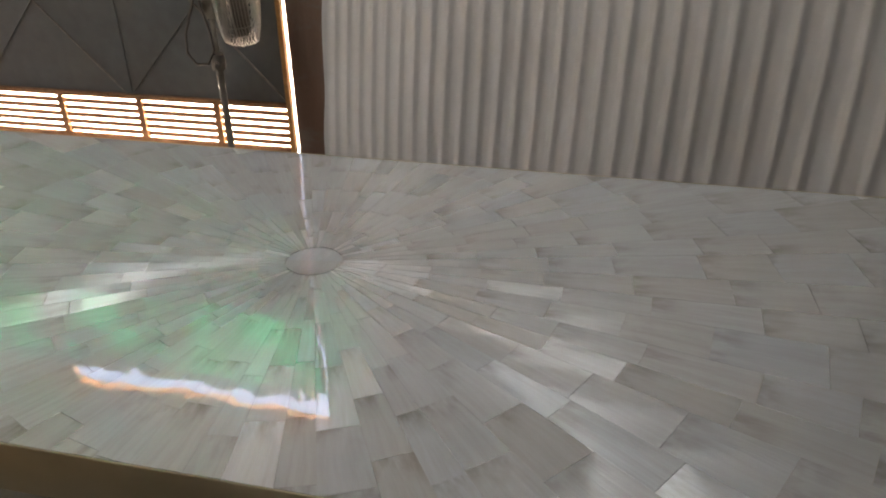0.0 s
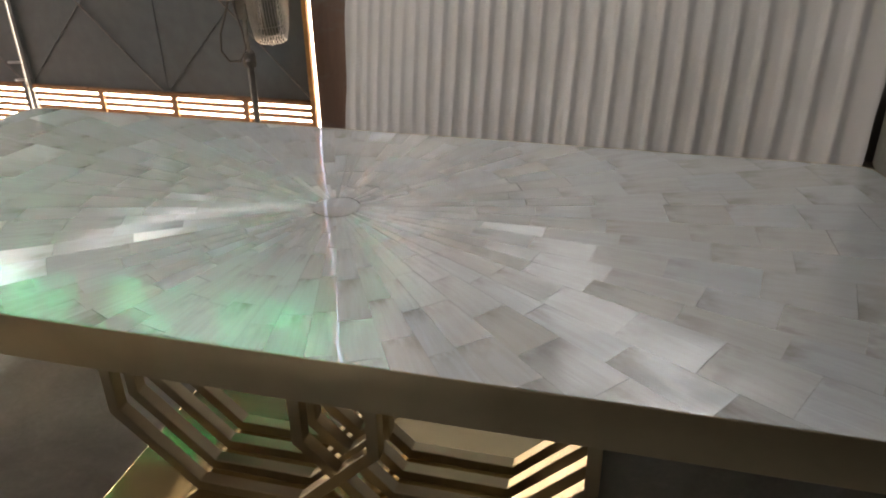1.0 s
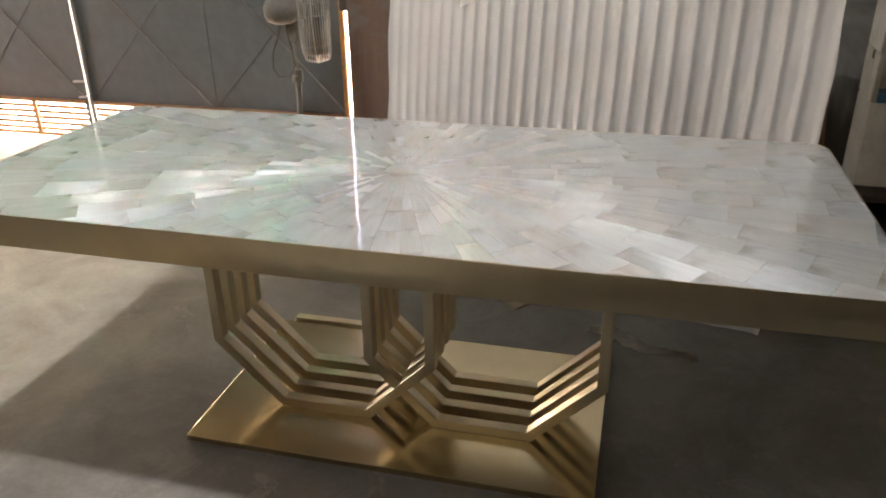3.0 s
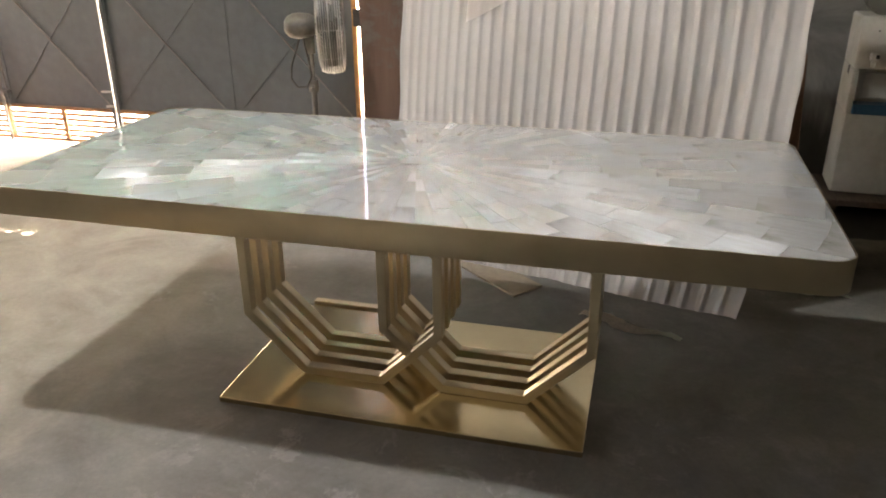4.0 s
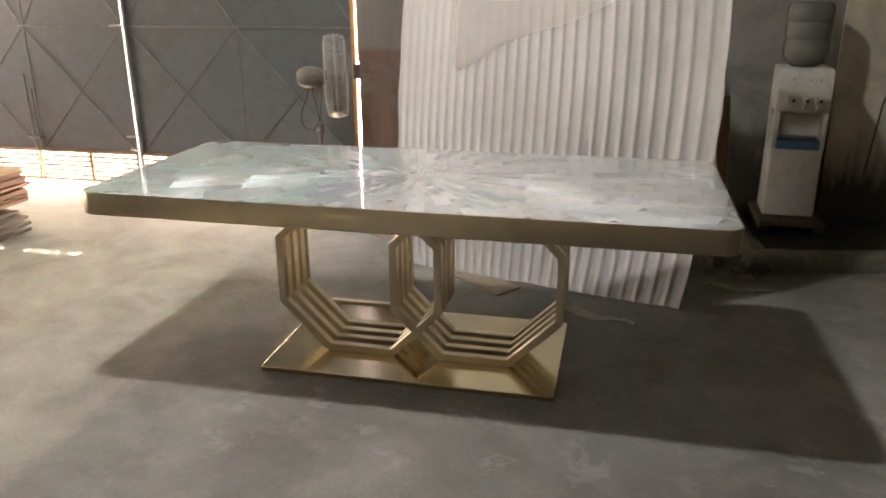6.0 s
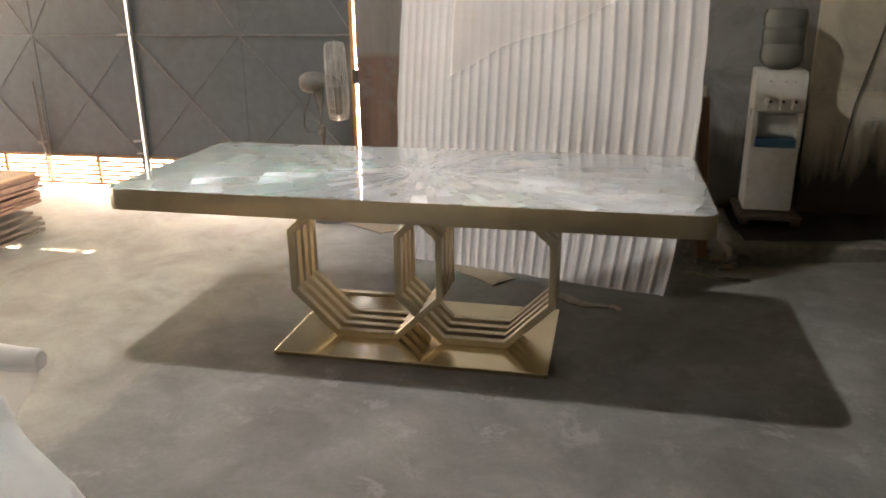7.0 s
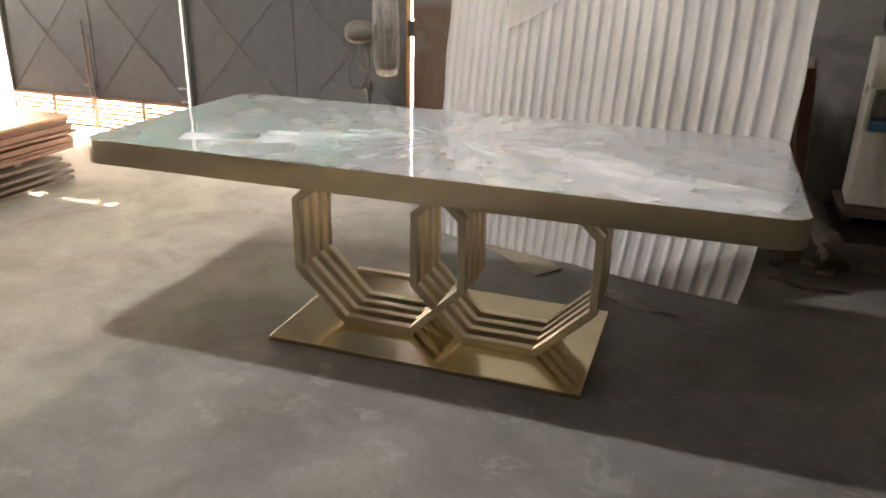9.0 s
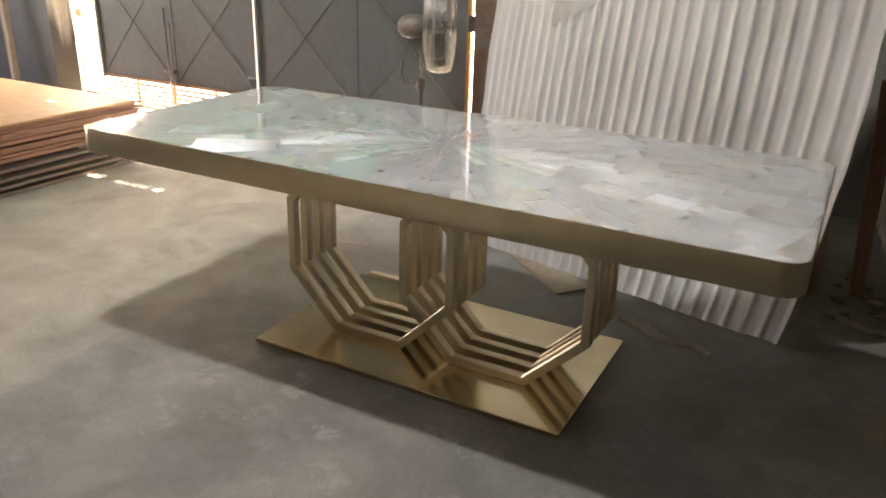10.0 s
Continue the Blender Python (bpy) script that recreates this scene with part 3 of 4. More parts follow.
def gate_leaf(name, x0, x1, dividers, label, top, orange_edge=False):
    leaf = thing(name, label, "gate", (x0, GATE_Y, 0), kind="structure")
    w = x1 - x0
    part("sheet", box((0.0, 0.0118, LOUVRE_TOP), (w, 0.016, RAIL_HIGH)), GATE_PAINT, leaf)
    part("net_panel", box((0.02, 0.012, RAIL_HIGH), (w - 0.02, 0.014, GATE_TOP - 0.004)), NET, leaf, "green shade net lit from outside")
    for z in (0.035, LOUVRE_TOP, RAIL_MID, RAIL_HIGH, top):
        part("rail", box((0, -0.014, z - (0.006 if z > 0.3 else 0.012)), (w, 0.010, z + (0.006 if z > 0.3 else 0.012)), 0.002), BRACE if z > 0.3 else SLAT, leaf)
    # the right leaf's gap stile is orange for the sun catching it
    for x, deep, mat in ((0.012, 0.0115, GATE_PAINT), (w - 0.012, 0.016 if orange_edge else 0.0115, LINTEL if orange_edge else GATE_PAINT)):
        part("stile", box((x - 0.012, -0.016, 0.02), (x + 0.012, deep, top), 0.002), mat, leaf)
    part("mullion", box((w / 2 - 0.008, 0.006, LOUVRE_TOP), (w / 2 + 0.010, 0.0115, top)), GATE_PAINT, leaf)
    # braces cross in each of the four panels
    for cx0, cx1 in ((0.0, w / 2), (w / 2, w)):
        for z0, z1 in ((LOUVRE_TOP, RAIL_MID), (RAIL_MID, RAIL_HIGH)):
            a, b = Vector((cx0, -0.004, z1)), Vector((cx1, -0.004, z0))
            part("brace", tube([a, b], 0.0052, 4), BRACE, leaf)
            a, b = Vector((cx1, 0.006, z1)), Vector((cx0, 0.006, z0))
            part("back_brace", tube([a, b], 0.004, 4), GATE_PAINT, leaf)
    for d in dividers:
        part("divider", box((d - x0 - 0.016, -0.012, 0.047), (d - x0 + 0.016, 0.014, LOUVRE_TOP - 0.012), 0.002), SLAT, leaf)
    n = 5
    pitch = (LOUVRE_TOP - 0.012 - 0.06) / n
    for k in range(n):
        z = 0.055 + pitch * k
        part("slat", box((0.01, 0.002, z), (w - 0.01, 0.0045, z + pitch * 0.62)), SLAT, leaf)
    spikes = bmesh.new()
    for k in range(int(w / 0.095)):
        x = 0.05 + k * 0.095 + 0.01 * math.sin(k * 2.7)
        half = 0.007 if orange_edge else 0.006
        add_box(spikes, (x - half, 0.0, top), (x + half, 0.006, top + 0.05 + 0.02 * math.sin(k * 1.9)))
    part("spikes", spikes, GATE_PAINT, leaf)
    # unseen strip added on the top rail; its gaps shape the sun dashes
    strip, x = bmesh.new(), x0
    for a, b in [h for h in SUN_GAPS if x0 < h[0] < x1] + [(x1, x1)]:
        add_box(strip, (x - x0, -0.006, top + 0.0065), (min(a, x1) - x0, 0.020, top + 0.062))
        x = b
    part("sun_mask_strip", strip, GATE_PAINT, leaf)
    return leaf


G1, G2 = -2.781, -1.004
right_leaf = gate_leaf("door_1", G1, G2, (-2.31, -1.845, -1.41), "dark sheet-metal gate leaf with crossed braces and slatted foot", GATE_TOP, True)
left_leaf = gate_leaf("door_2", -4.52, -2.797, (-4.1, -3.69, -3.226), "dark sheet-metal gate leaf with crossed braces and slatted foot", GATE_TOP)
for leaf, x in ((left_leaf, 0.85),):
    part("drop_bolt", tube([(x, -0.05, 0.02), (x - 0.01, -0.05, 0.86)], 0.010, 8), BRACE, leaf, "grey steel drop bolt")
    part("drop_bolt_guide", tube([(x + 0.03, -0.03, 0.05), (x + 0.02, -0.03, 0.75)], 0.006, 6), BRACE, leaf)
    part("bolt_plate", box((x - 0.05, -0.06, 0.36), (x + 0.05, -0.016, 0.38)), BRACE, leaf)
# latch pieces on the meeting stiles
for z, l in ((0.40, 0.07), (0.30, 0.05), (1.215, 0.09)):
    part("latch", tube([(1.73 - l, -0.035, z), (1.71, -0.035, z + 0.004), (1.74, -0.02, z)], 0.008, 8), WIRE, left_leaf, "worn steel latch")

part("bolt", box((G2 - G1 - 0.012, -0.03, 0.875), (G2 - G1 + 0.040, -0.018, 0.975), 0.003), BLACK, right_leaf, "dark bolt across the gap")
# pillar, plank and dark boards beyond the left leaf
slab("wall_north_post", (-5.05, 2.20, 0.0), (-4.74, 2.44, 3.1), PLASTER, "rough plastered gate pillar with a broken edge", "pillar")
slab("wall_north_west", (-8.2, 2.30, 0.0), (-5.05, 2.42, 3.1), GATE_PAINT, "dark sheet wall beside the gate", "wall")
bm = bmesh.new()
for x1, z0, z1 in ((-4.56, 0.0, 0.11), (-4.725, 0.24, 0.40), (-4.66, 0.72, 0.80), (-4.71, 0.82, 0.95), (-4.60, 1.6, 3.1)):
    add_box(bm, (-4.738, 2.24, z0 + 0.001), (x1, 2.30, z1), 0.012)
for v in bm.verts:
    v.co += Vector((0.02 * noise.noise(v.co * 9), 0, 0.02 * noise.noise(v.co * 7 + Vector((3, 1, 0)))))
solid("trim_gate_jamb", bm, PLASTER, "broken masonry edge of the gate pillar", "jamb", "structure")
solid("leaning_batten", tube([(-5.50, 2.10, 0.0), (-5.75, 2.27, 2.2)], 0.035, 4), PALE_WOOD, "pale wooden batten leaning on the dark wall", "batten")


# ---- the table ----
TZ = 0.760
TX0, TX1, TY0, TY1, TR = -1.160, 1.213, -0.515, 0.520, 0.065
CX, CY, CR = 0.033, 0.022, 0.051
table = thing("dining_table", "rectangular dining table with radiating mother-of-pearl top and brass octagon-frame base", "table", (0, 0, 0))
top_core = part("tabletop", prism(rounded(TX0 + 0.004, TY0 + 0.004, TX1 - 0.004, TY1 - 0.004, TR - 0.004), 0.700, TZ - 0.003), CORE, table, "inlaid top under glossy clear resin")

bm = bmesh.new()
loops = []
for inset, z in ((0.022, 0.676), (0.002, 0.675), (0.0, 0.677), (0.0, TZ - 0.0015), (0.0015, TZ + 0.0005), (0.004, TZ + 0.0005), (0.0045, TZ - 0.004)):
    loops.append([bm.verts.new((x, y, z)) for x, y in rounded(TX0 + inset, TY0 + inset, TX1 - inset, TY1 - inset, TR - inset, 12)])
loops.append([bm.verts.new((v.co.x, v.co.y, 0.702)) for v in loops[0]])
order = [loops[-1]] + loops[:-1]
for a, b in zip(order[:-1], order[1:]):
    for k in range(len(a)):
        j = (k + 1) % len(a)
        bm.faces.new((a[k], a[j], b[j], b[k]))
part("apron", bm, BRASS, table, "champagne brass edge band with rounded corners", smooth=40)


def clipped(poly, fence):
    """The part of a polygon inside a convex outline that runs anticlockwise."""
    out = poly
    n = len(fence)
    for i in range(n):
        ax, ay = fence[i]
        bx, by = fence[(i + 1) % n]
        side = lambda p: (bx - ax) * (p[1] - ay) - (by - ay) * (p[0] - ax)
        src, out = out, []
        for k in range(len(src)):
            p, q = src[k - 1], src[k]
            sp, sq = side(p), side(q)
            if sp * sq < 0:
                f = sp / (sp - sq)
                out.append((p[0] + (q[0] - p[0]) * f, p[1] + (q[1] - p[1]) * f))
            if sq >= 0:
                out.append(q)
        if len(out) < 3:
            return []
    return out


def strips():
    """Shell strips in rays about the medallion, staggered from ray to ray: outline, and each corner's place along and across the strip."""
    rng = random.Random(11)
    fence = rounded(TX0 + 0.0052, TY0 + 0.0052, TX1 - 0.0052, TY1 - 0.0052, TR - 0.0052, 6)
    made = []
    rays = 58
    bounds = [2 * math.pi * (k + rng.uniform(-0.16, 0.16)) / rays for k in range(rays)]
    bounds.append(bounds[0] + 2 * math.pi)
    for k in range(rays):
        a0, a1 = bounds[k], bounds[k + 1]
        r = CR + 0.0008
        step = rng.uniform(0.035, 0.095)
        while r < 1.35:
            r1 = r + step
            gap = 0.0002
            pts, uv = [], []
            for f, rr in ((0, r + gap * 1.6), (1, r1 - gap * 1.6)):
                g = gap / rr
                for v, a in ((0, a0 + g), (1, a1 - g)):
                    pts.append((CX + rr * math.cos(a), CY + rr * math.sin(a)))
            poly = [pts[0], pts[2], pts[3], pts[1]]
            poly = clipped(poly, fence)
            if len(poly) >= 3:
                area = abs(sum(poly[i - 1][0] * poly[i][1] - poly[i][0] * poly[i - 1][1] for i in range(len(poly)))) / 2
                if area > 2e-5:
                    made.append((poly, (a0, a1, r, r1)))
            r = r1
            step = (0.075 + 0.075 * min(1, r / 0.55)) * rng.uniform(0.82, 1.18)
    return made


def strip_mesh(bm, layer, poly, frame_):
    a0, a1, r0, r1 = frame_
    z = TZ
    up = [bm.verts.new((x, y, z)) for x, y in poly]
    dn = [bm.verts.new((x, y, z - 0.003)) for x, y in poly]
    faces = [bm.faces.new(up)]
    for i in range(len(poly)):
        j = (i + 1) % len(poly)
        faces.append(bm.faces.new((dn[i], dn[j], up[j], up[i])))
    for f in faces:
        for l in f.loops:
            x, y = l.vert.co.x - CX, l.vert.co.y - CY
            r = math.hypot(x, y)
            a = math.atan2(y, x)
            mid = (a0 + a1) / 2
            while a - mid > math.pi:
                a -= 2 * math.pi
            while a - mid < -math.pi:
                a += 2 * math.pi
            l[layer].uv = ((r - r0) / (r1 - r0), (a - a0) / (a1 - a0))


# ---- medallion, octagon frames and base plate ----
for k in range(2):
    bm = bmesh.new()
    lay = bm.loops.layers.uv.new("strip")
    arc = [(CX + (CR - 0.0004) * math.cos(radians(10 + 180 * k + 180 * i / 24)), CY + (CR - 0.0004) * math.sin(radians(10 + 180 * k + 180 * i / 24))) for i in range(25)]
    up = [bm.verts.new((x, y, TZ)) for x, y in arc]
    dn = [bm.verts.new((x, y, TZ - 0.003)) for x, y in arc]
    fs = [bm.faces.new(up)] + [bm.faces.new((dn[i], dn[(i + 1) % 25], up[(i + 1) % 25], up[i])) for i in range(25)]
    for f in fs:
        for l in f.loops:
            l[lay].uv = ((l.vert.co.y - CY) / 0.1 + 0.5, (l.vert.co.x - CX) / 0.1 + 0.5)
    part("medallion_half", bm, PEARL, top_core, "half-round shell plate at the centre")


def octagon(w, z0, z1, cut_x, cut_low, cut_high, thick, depth):
    outer = [(cut_x, z0), (w - cut_x, z0), (w, z0 + cut_low), (w, z1 - cut_high), (w - cut_x, z1), (cut_x, z1), (0, z1 - cut_high), (0, z0 + cut_low)]
    n = len(outer)
    inner = []
    for i in range(n):
        p, q, r = Vector(outer[i - 1]), Vector(outer[i]), Vector(outer[(i + 1) % n])
        d1, d2 = (q - p).normalized(), (r - q).normalized()
        n1, n2 = Vector((-d1.y, d1.x)), Vector((-d2.y, d2.x))
        inner.append(q + (n1 + n2) * (thick / (1 + n1.dot(n2))))
    bm = bmesh.new()
    ring = [[bm.verts.new((x, y, z)) for x, z in loop] for loop, y in ((outer, 0), (outer, depth), (inner, depth), (inner, 0))]
    for a, b in zip(ring, ring[1:] + ring[:1]):
        for i in range(n):
            j = (i + 1) % n
            bm.faces.new((a[i], a[j], b[j], b[i]))
    bmesh.ops.recalc_face_normals(bm, faces=bm.faces)
    bmesh.ops.bevel(bm, geom=list(bm.edges), offset=0.0018, segments=1, affect="EDGES")
    return bm


octa = mesh_of("octagon_frame", octagon(0.700, 0.0, 0.682, 0.205, 0.205, 0.190, 0.031, 0.035), BRASS)
for x in (-0.540, -0.055):
    for k in range(4):
        ob = new("octagon_frame", octa)
        ob.parent = table
        ob.location = (x, -0.150 + 0.0760 * k + (0.0004 if x > -0.3 else 0), 0.0195 + (0.0006 if x > -0.3 else 0))
part("base_plate", box((-0.550, -0.350, 0.0), (0.637, 0.345, 0.020), 0.0025), BRASS_PLATE, table, "flat brushed brass floor plate")
solid("metal_bar", box((-0.515, 0.352, 0.0), (-0.10, 0.385, 0.030), 0.002), BRASS, "short brass-coloured bar on the floor behind the table base", "bar")


# ---- corrugated foam sheet leaning behind the table ----
def foam_at(u, z, back=False, out=0.0, flat=1.0):
    lx = -0.365 - 0.03 * z - 0.015 * math.sin(z * 2.2)
    ly = 1.02 + 0.30 * z - 0.01 * z * z
    rx = 1.143 + 0.21 * z - 0.085 * z * z
    ry = 0.646 + 0.22 * z - 0.01 * z * z
    p = Vector((lx + (rx - lx) * u, ly + (ry - ly) * u, z))
    p.y -= 0.05 * math.sin(math.pi * u) * min(1, z)
    ridge = flat * 0.0070 * (0.5 + 0.5 * math.cos(2 * math.pi * 28 * (u + 0.27 * u * (1 - u)) + 0.25 * math.sin(z * 3.0 + u * 5))) ** (1.5 + 1.3 * u)
    slow = 0.012 * math.sin(u * 6.0 + z * 1.3) + 0.006 * math.sin(u * 15 - z * 2.0)
    way = Vector((0.22 * -1, -0.95, 0.2)).normalized()
    p += way * (ridge + slow * min(1.0, z * 1.5) + out - (0.004 if back else 0.0))
    return p


def foam_sheet():
    n_u, n_v = 28 * 13, 44
    high = 1.85
    bm = bmesh.new()
    sheets = []
    for back in (False, True):
        grid = []
        for j in range(n_v + 1):
            row = []
            for i in range(n_u + 1):
                u = i / n_u
                z = high * j / n_v
                if j == 0:
                    z = 0.004 + 0.006 * (0.5 + 0.5 * math.sin(u * 41)) * (0.5 + 0.5 * math.sin(u * 13 + 1))
                p = foam_at(u, z, back)
                if i in (0, n_u):
                    p.x += 0.010 * noise.noise(Vector((z * 5, u * 3, 0))) + (0.035 * max(0.0, z - 1.22) if i == 0 else 0.0)
                row.append(bm.verts.new(p))
            grid.append(row)
        for j in range(n_v):
            for i in range(n_u):
                bm.faces.new((grid[j][i], grid[j][i + 1], grid[j + 1][i + 1], grid[j + 1][i]))
        sheets.append(grid)
    f, b = sheets
    for j in range(n_v):
        for i in (0, n_u):
            bm.faces.new((f[j][i], f[j + 1][i], b[j + 1][i], b[j][i]))
    for i in range(n_u):
        for j in (0, n_v):
            bm.faces.new((f[j][i], f[j][i + 1], b[j][i + 1], b[j][i]))
    return bm


def lit_foam_layer():
    """The patch of light on the sheet's upper part: a thin whiter layer, its slanting edge standing a little off the
    sheet.
    """
    bm = bmesh.new()
    rows = []
    n, k = 280, 24
    for i in range(n + 1):
        u = 0.20 + 0.795 * i / n
        low = 1.05 + 0.14 * min(1, (u - 0.20) / 0.16) + max(0, u - 0.36) * 0.645 + 0.012 * math.sin(u * 19)
        row = []
        for j in range(k + 1):
            f = j / k
            z = low + (1.84 - low) * f
            flat = 0.30 + 0.65 * min(1, max(0, (u - 0.34) / 0.26))
            row.append(bm.verts.new(foam_at(u, z, False, 0.0020 + 0.0066 * (1 - flat), flat)))
        rows.append(row)
    for p, q in zip(rows[:-1], rows[1:]):
        for j in range(k):
            bm.faces.new((p[j], p[j + 1], q[j + 1], q[j]))
    bmesh.ops.solidify(bm, geom=bm.faces[:], thickness=0.0012)
    return bm


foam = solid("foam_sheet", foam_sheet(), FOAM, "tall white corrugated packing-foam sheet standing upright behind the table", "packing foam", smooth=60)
part("light_patch", lit_foam_layer(), LIT_FOAM, foam, "patch of light on the sheet, built as a thin whiter layer", smooth=60)
# the timber rack that holds it up, out of sight behind it
rack = thing("timber_rack", "plain timber rack behind the foam sheet", "rack", (0, 0, 0))
for x, y in ((-0.2, 1.62), (1.2, 1.30)):
    part("upright", box((x - 0.03, y - 0.03, 0), (x + 0.03, y + 0.03, 1.82), 0.003), PLANK, rack)
part("crossbar", tube([(-0.3, 1.56, 1.75), (1.3, 1.19, 1.75)], 0.03, 6), PLANK, rack)


# ---- pedestal fan ----
def pedestal_fan():
    fan = thing("pedestal_fan", "dusty grey industrial pedestal fan with wire guard, standing before the gate", "fan", (-1.045, 1.80, 0))
    part("base", lathe([(0, 0.03), (0.03, 0.045), (0.17, 0.028), (0.205, 0.018), (0.21, 0.004), (0.20, 0.0), (0, 0.0)], 40), FAN_GREY, fan, smooth=40)
    part("pole", tube([(-0.055, 0, 0.03), (-0.055, 0, 0.62)], 0.015, 14), FAN_DARK, fan, smooth=60)
    part("inner_pole", tube([(-0.055, 0, 0.60), (-0.055, 0, 0.86)], 0.010, 12), FAN_GREY, fan, smooth=60)
    part("collar", lathe([(0.0, 0.57), (0.028, 0.57), (0.030, 0.60), (0.026, 0.635), (0, 0.635)], 18, pose(-0.055, 0, 0)), FAN_DARK, fan, smooth=40)
    part("knob", tube([(-0.055, -0.02, 0.60), (-0.03, -0.06, 0.60)], 0.011, 8), FAN_DARK, fan)
    part("bracket", box((-0.085, -0.016, 0.78), (-0.035, 0.016, 0.93), 0.006), FAN_GREY, fan)
    axis = Vector((0.93, 0.35, 0.02)).normalized()
    turn = axis.to_track_quat("Z", "Y").to_matrix().to_4x4()
    mid = Vector((0.060, 0.02, 0.938))
    m = Matrix.Translation(mid) @ turn
    part("motor", lathe([(0, -0.250), (0.028, -0.248), (0.052, -0.232), (0.066, -0.198), (0.069, -0.165), (0.065, -0.12), (0.05, -0.085), (0, -0.075)], 28, m), FAN_DARK, fan, "rounded dusty motor housing", smooth=40)
    part("gearbox", lathe([(0, -0.10), (0.045, -0.095), (0.045, -0.055), (0.03, -0.05), (0, -0.05)], 20, m), FAN_GREY, fan, smooth=40)
    R = 0.262
    for name, s in (("rear_guard", -1), ("front_guard", 1)):
        g = bmesh.new()
        prof = [(0.05, 0.072), (0.13, 0.072), (0.215, 0.069), (0.248, 0.060)]
        for k in range(60):
            a = 2 * math.pi * k / 60 + (0.04 if s > 0 else 0)
            add_tube(g, [(r * math.cos(a), r * math.sin(a), s * d) for r, d in prof], 0.0024, 4)
        for k in range(10):
            a = 2 * math.pi * k / 10
            add_tube(g, [(r * math.cos(a), r * math.sin(a), s * d) for r, d in ((0.248, 0.060), (R - 0.003, 0.040), (R, 0.0))], 0.0024, 4)
        for r, d in ((0.05, 0.072), (0.248, 0.060), (0.255, 0.048), (0.259, 0.036), (0.261, 0.024), (0.262, 0.012)):
            add_tube(g, [(r * math.cos(2 * math.pi * i / 48), r * math.sin(2 * math.pi * i / 48), s * d) for i in range(48)], 0.0024, 4, True)
        bmesh.ops.transform(g, matrix=m, verts=g.verts)
        part(name, g, WIRE, fan, "dusty wire guard")
    part("guard_rim", tube([m @ Vector((R * math.cos(2 * math.pi * i / 64), R * math.sin(2 * math.pi * i / 64), 0)) for i in range(64)], 0.005, 6, True), WIRE, fan)
    part("badge", lathe([(0, 0.072), (0.045, 0.072), (0.05, 0.066), (0, 0.064)], 24, m), FAN_GREY, fan, smooth=40)
    part("hub", lathe([(0, 0.045), (0.035, 0.04), (0.042, -0.03), (0, -0.04)], 20, m), FAN_DARK, fan, smooth=40)
    for k in range(3):
        b = bmesh.new()
        a0 = 2 * math.pi * k / 3 + 0.4
        rows = []
        for i in range(9):
            r = 0.035 + 0.19 * i / 8
            half = 0.25 + 0.32 * math.sin(math.pi * min(1, i / 8 * 0.9 + 0.12))
            row = []
            for j in range(7):
                f = j / 6 - 0.5
                a = a0 + 2 * half * f
                row.append(b.verts.new((r * math.cos(a), r * math.sin(a), 0.05 * f + 0.004 * (1 - 4 * f * f))))
            rows.append(row)
        for p, q in zip(rows[:-1], rows[1:]):
            for j in range(6):
                b.faces.new((p[j], p[j + 1], q[j + 1], q[j]))
        bmesh.ops.solidify(b, geom=b.faces[:], thickness=0.002)
        bmesh.ops.transform(b, matrix=m, verts=b.verts)
        part("blade", b, FAN_GREY, fan, smooth=60)
    loop = [(-0.10, -0.02, 0.90), (-0.125, -0.03, 0.82), (-0.165, -0.035, 0.72), (-0.175, -0.03, 0.64), (-0.14, -0.03, 0.595), (-0.085, -0.03, 0.60), (-0.05, -0.03, 0.66), (-0.06, -0.03, 0.74), (-0.085, -0.025, 0.83), (-0.09, -0.02, 0.88)]
    part("cable", tube(loop, 0.0055, 6), CABLE, fan, "looped grey cable", smooth=60)
    return fan


pedestal_fan()


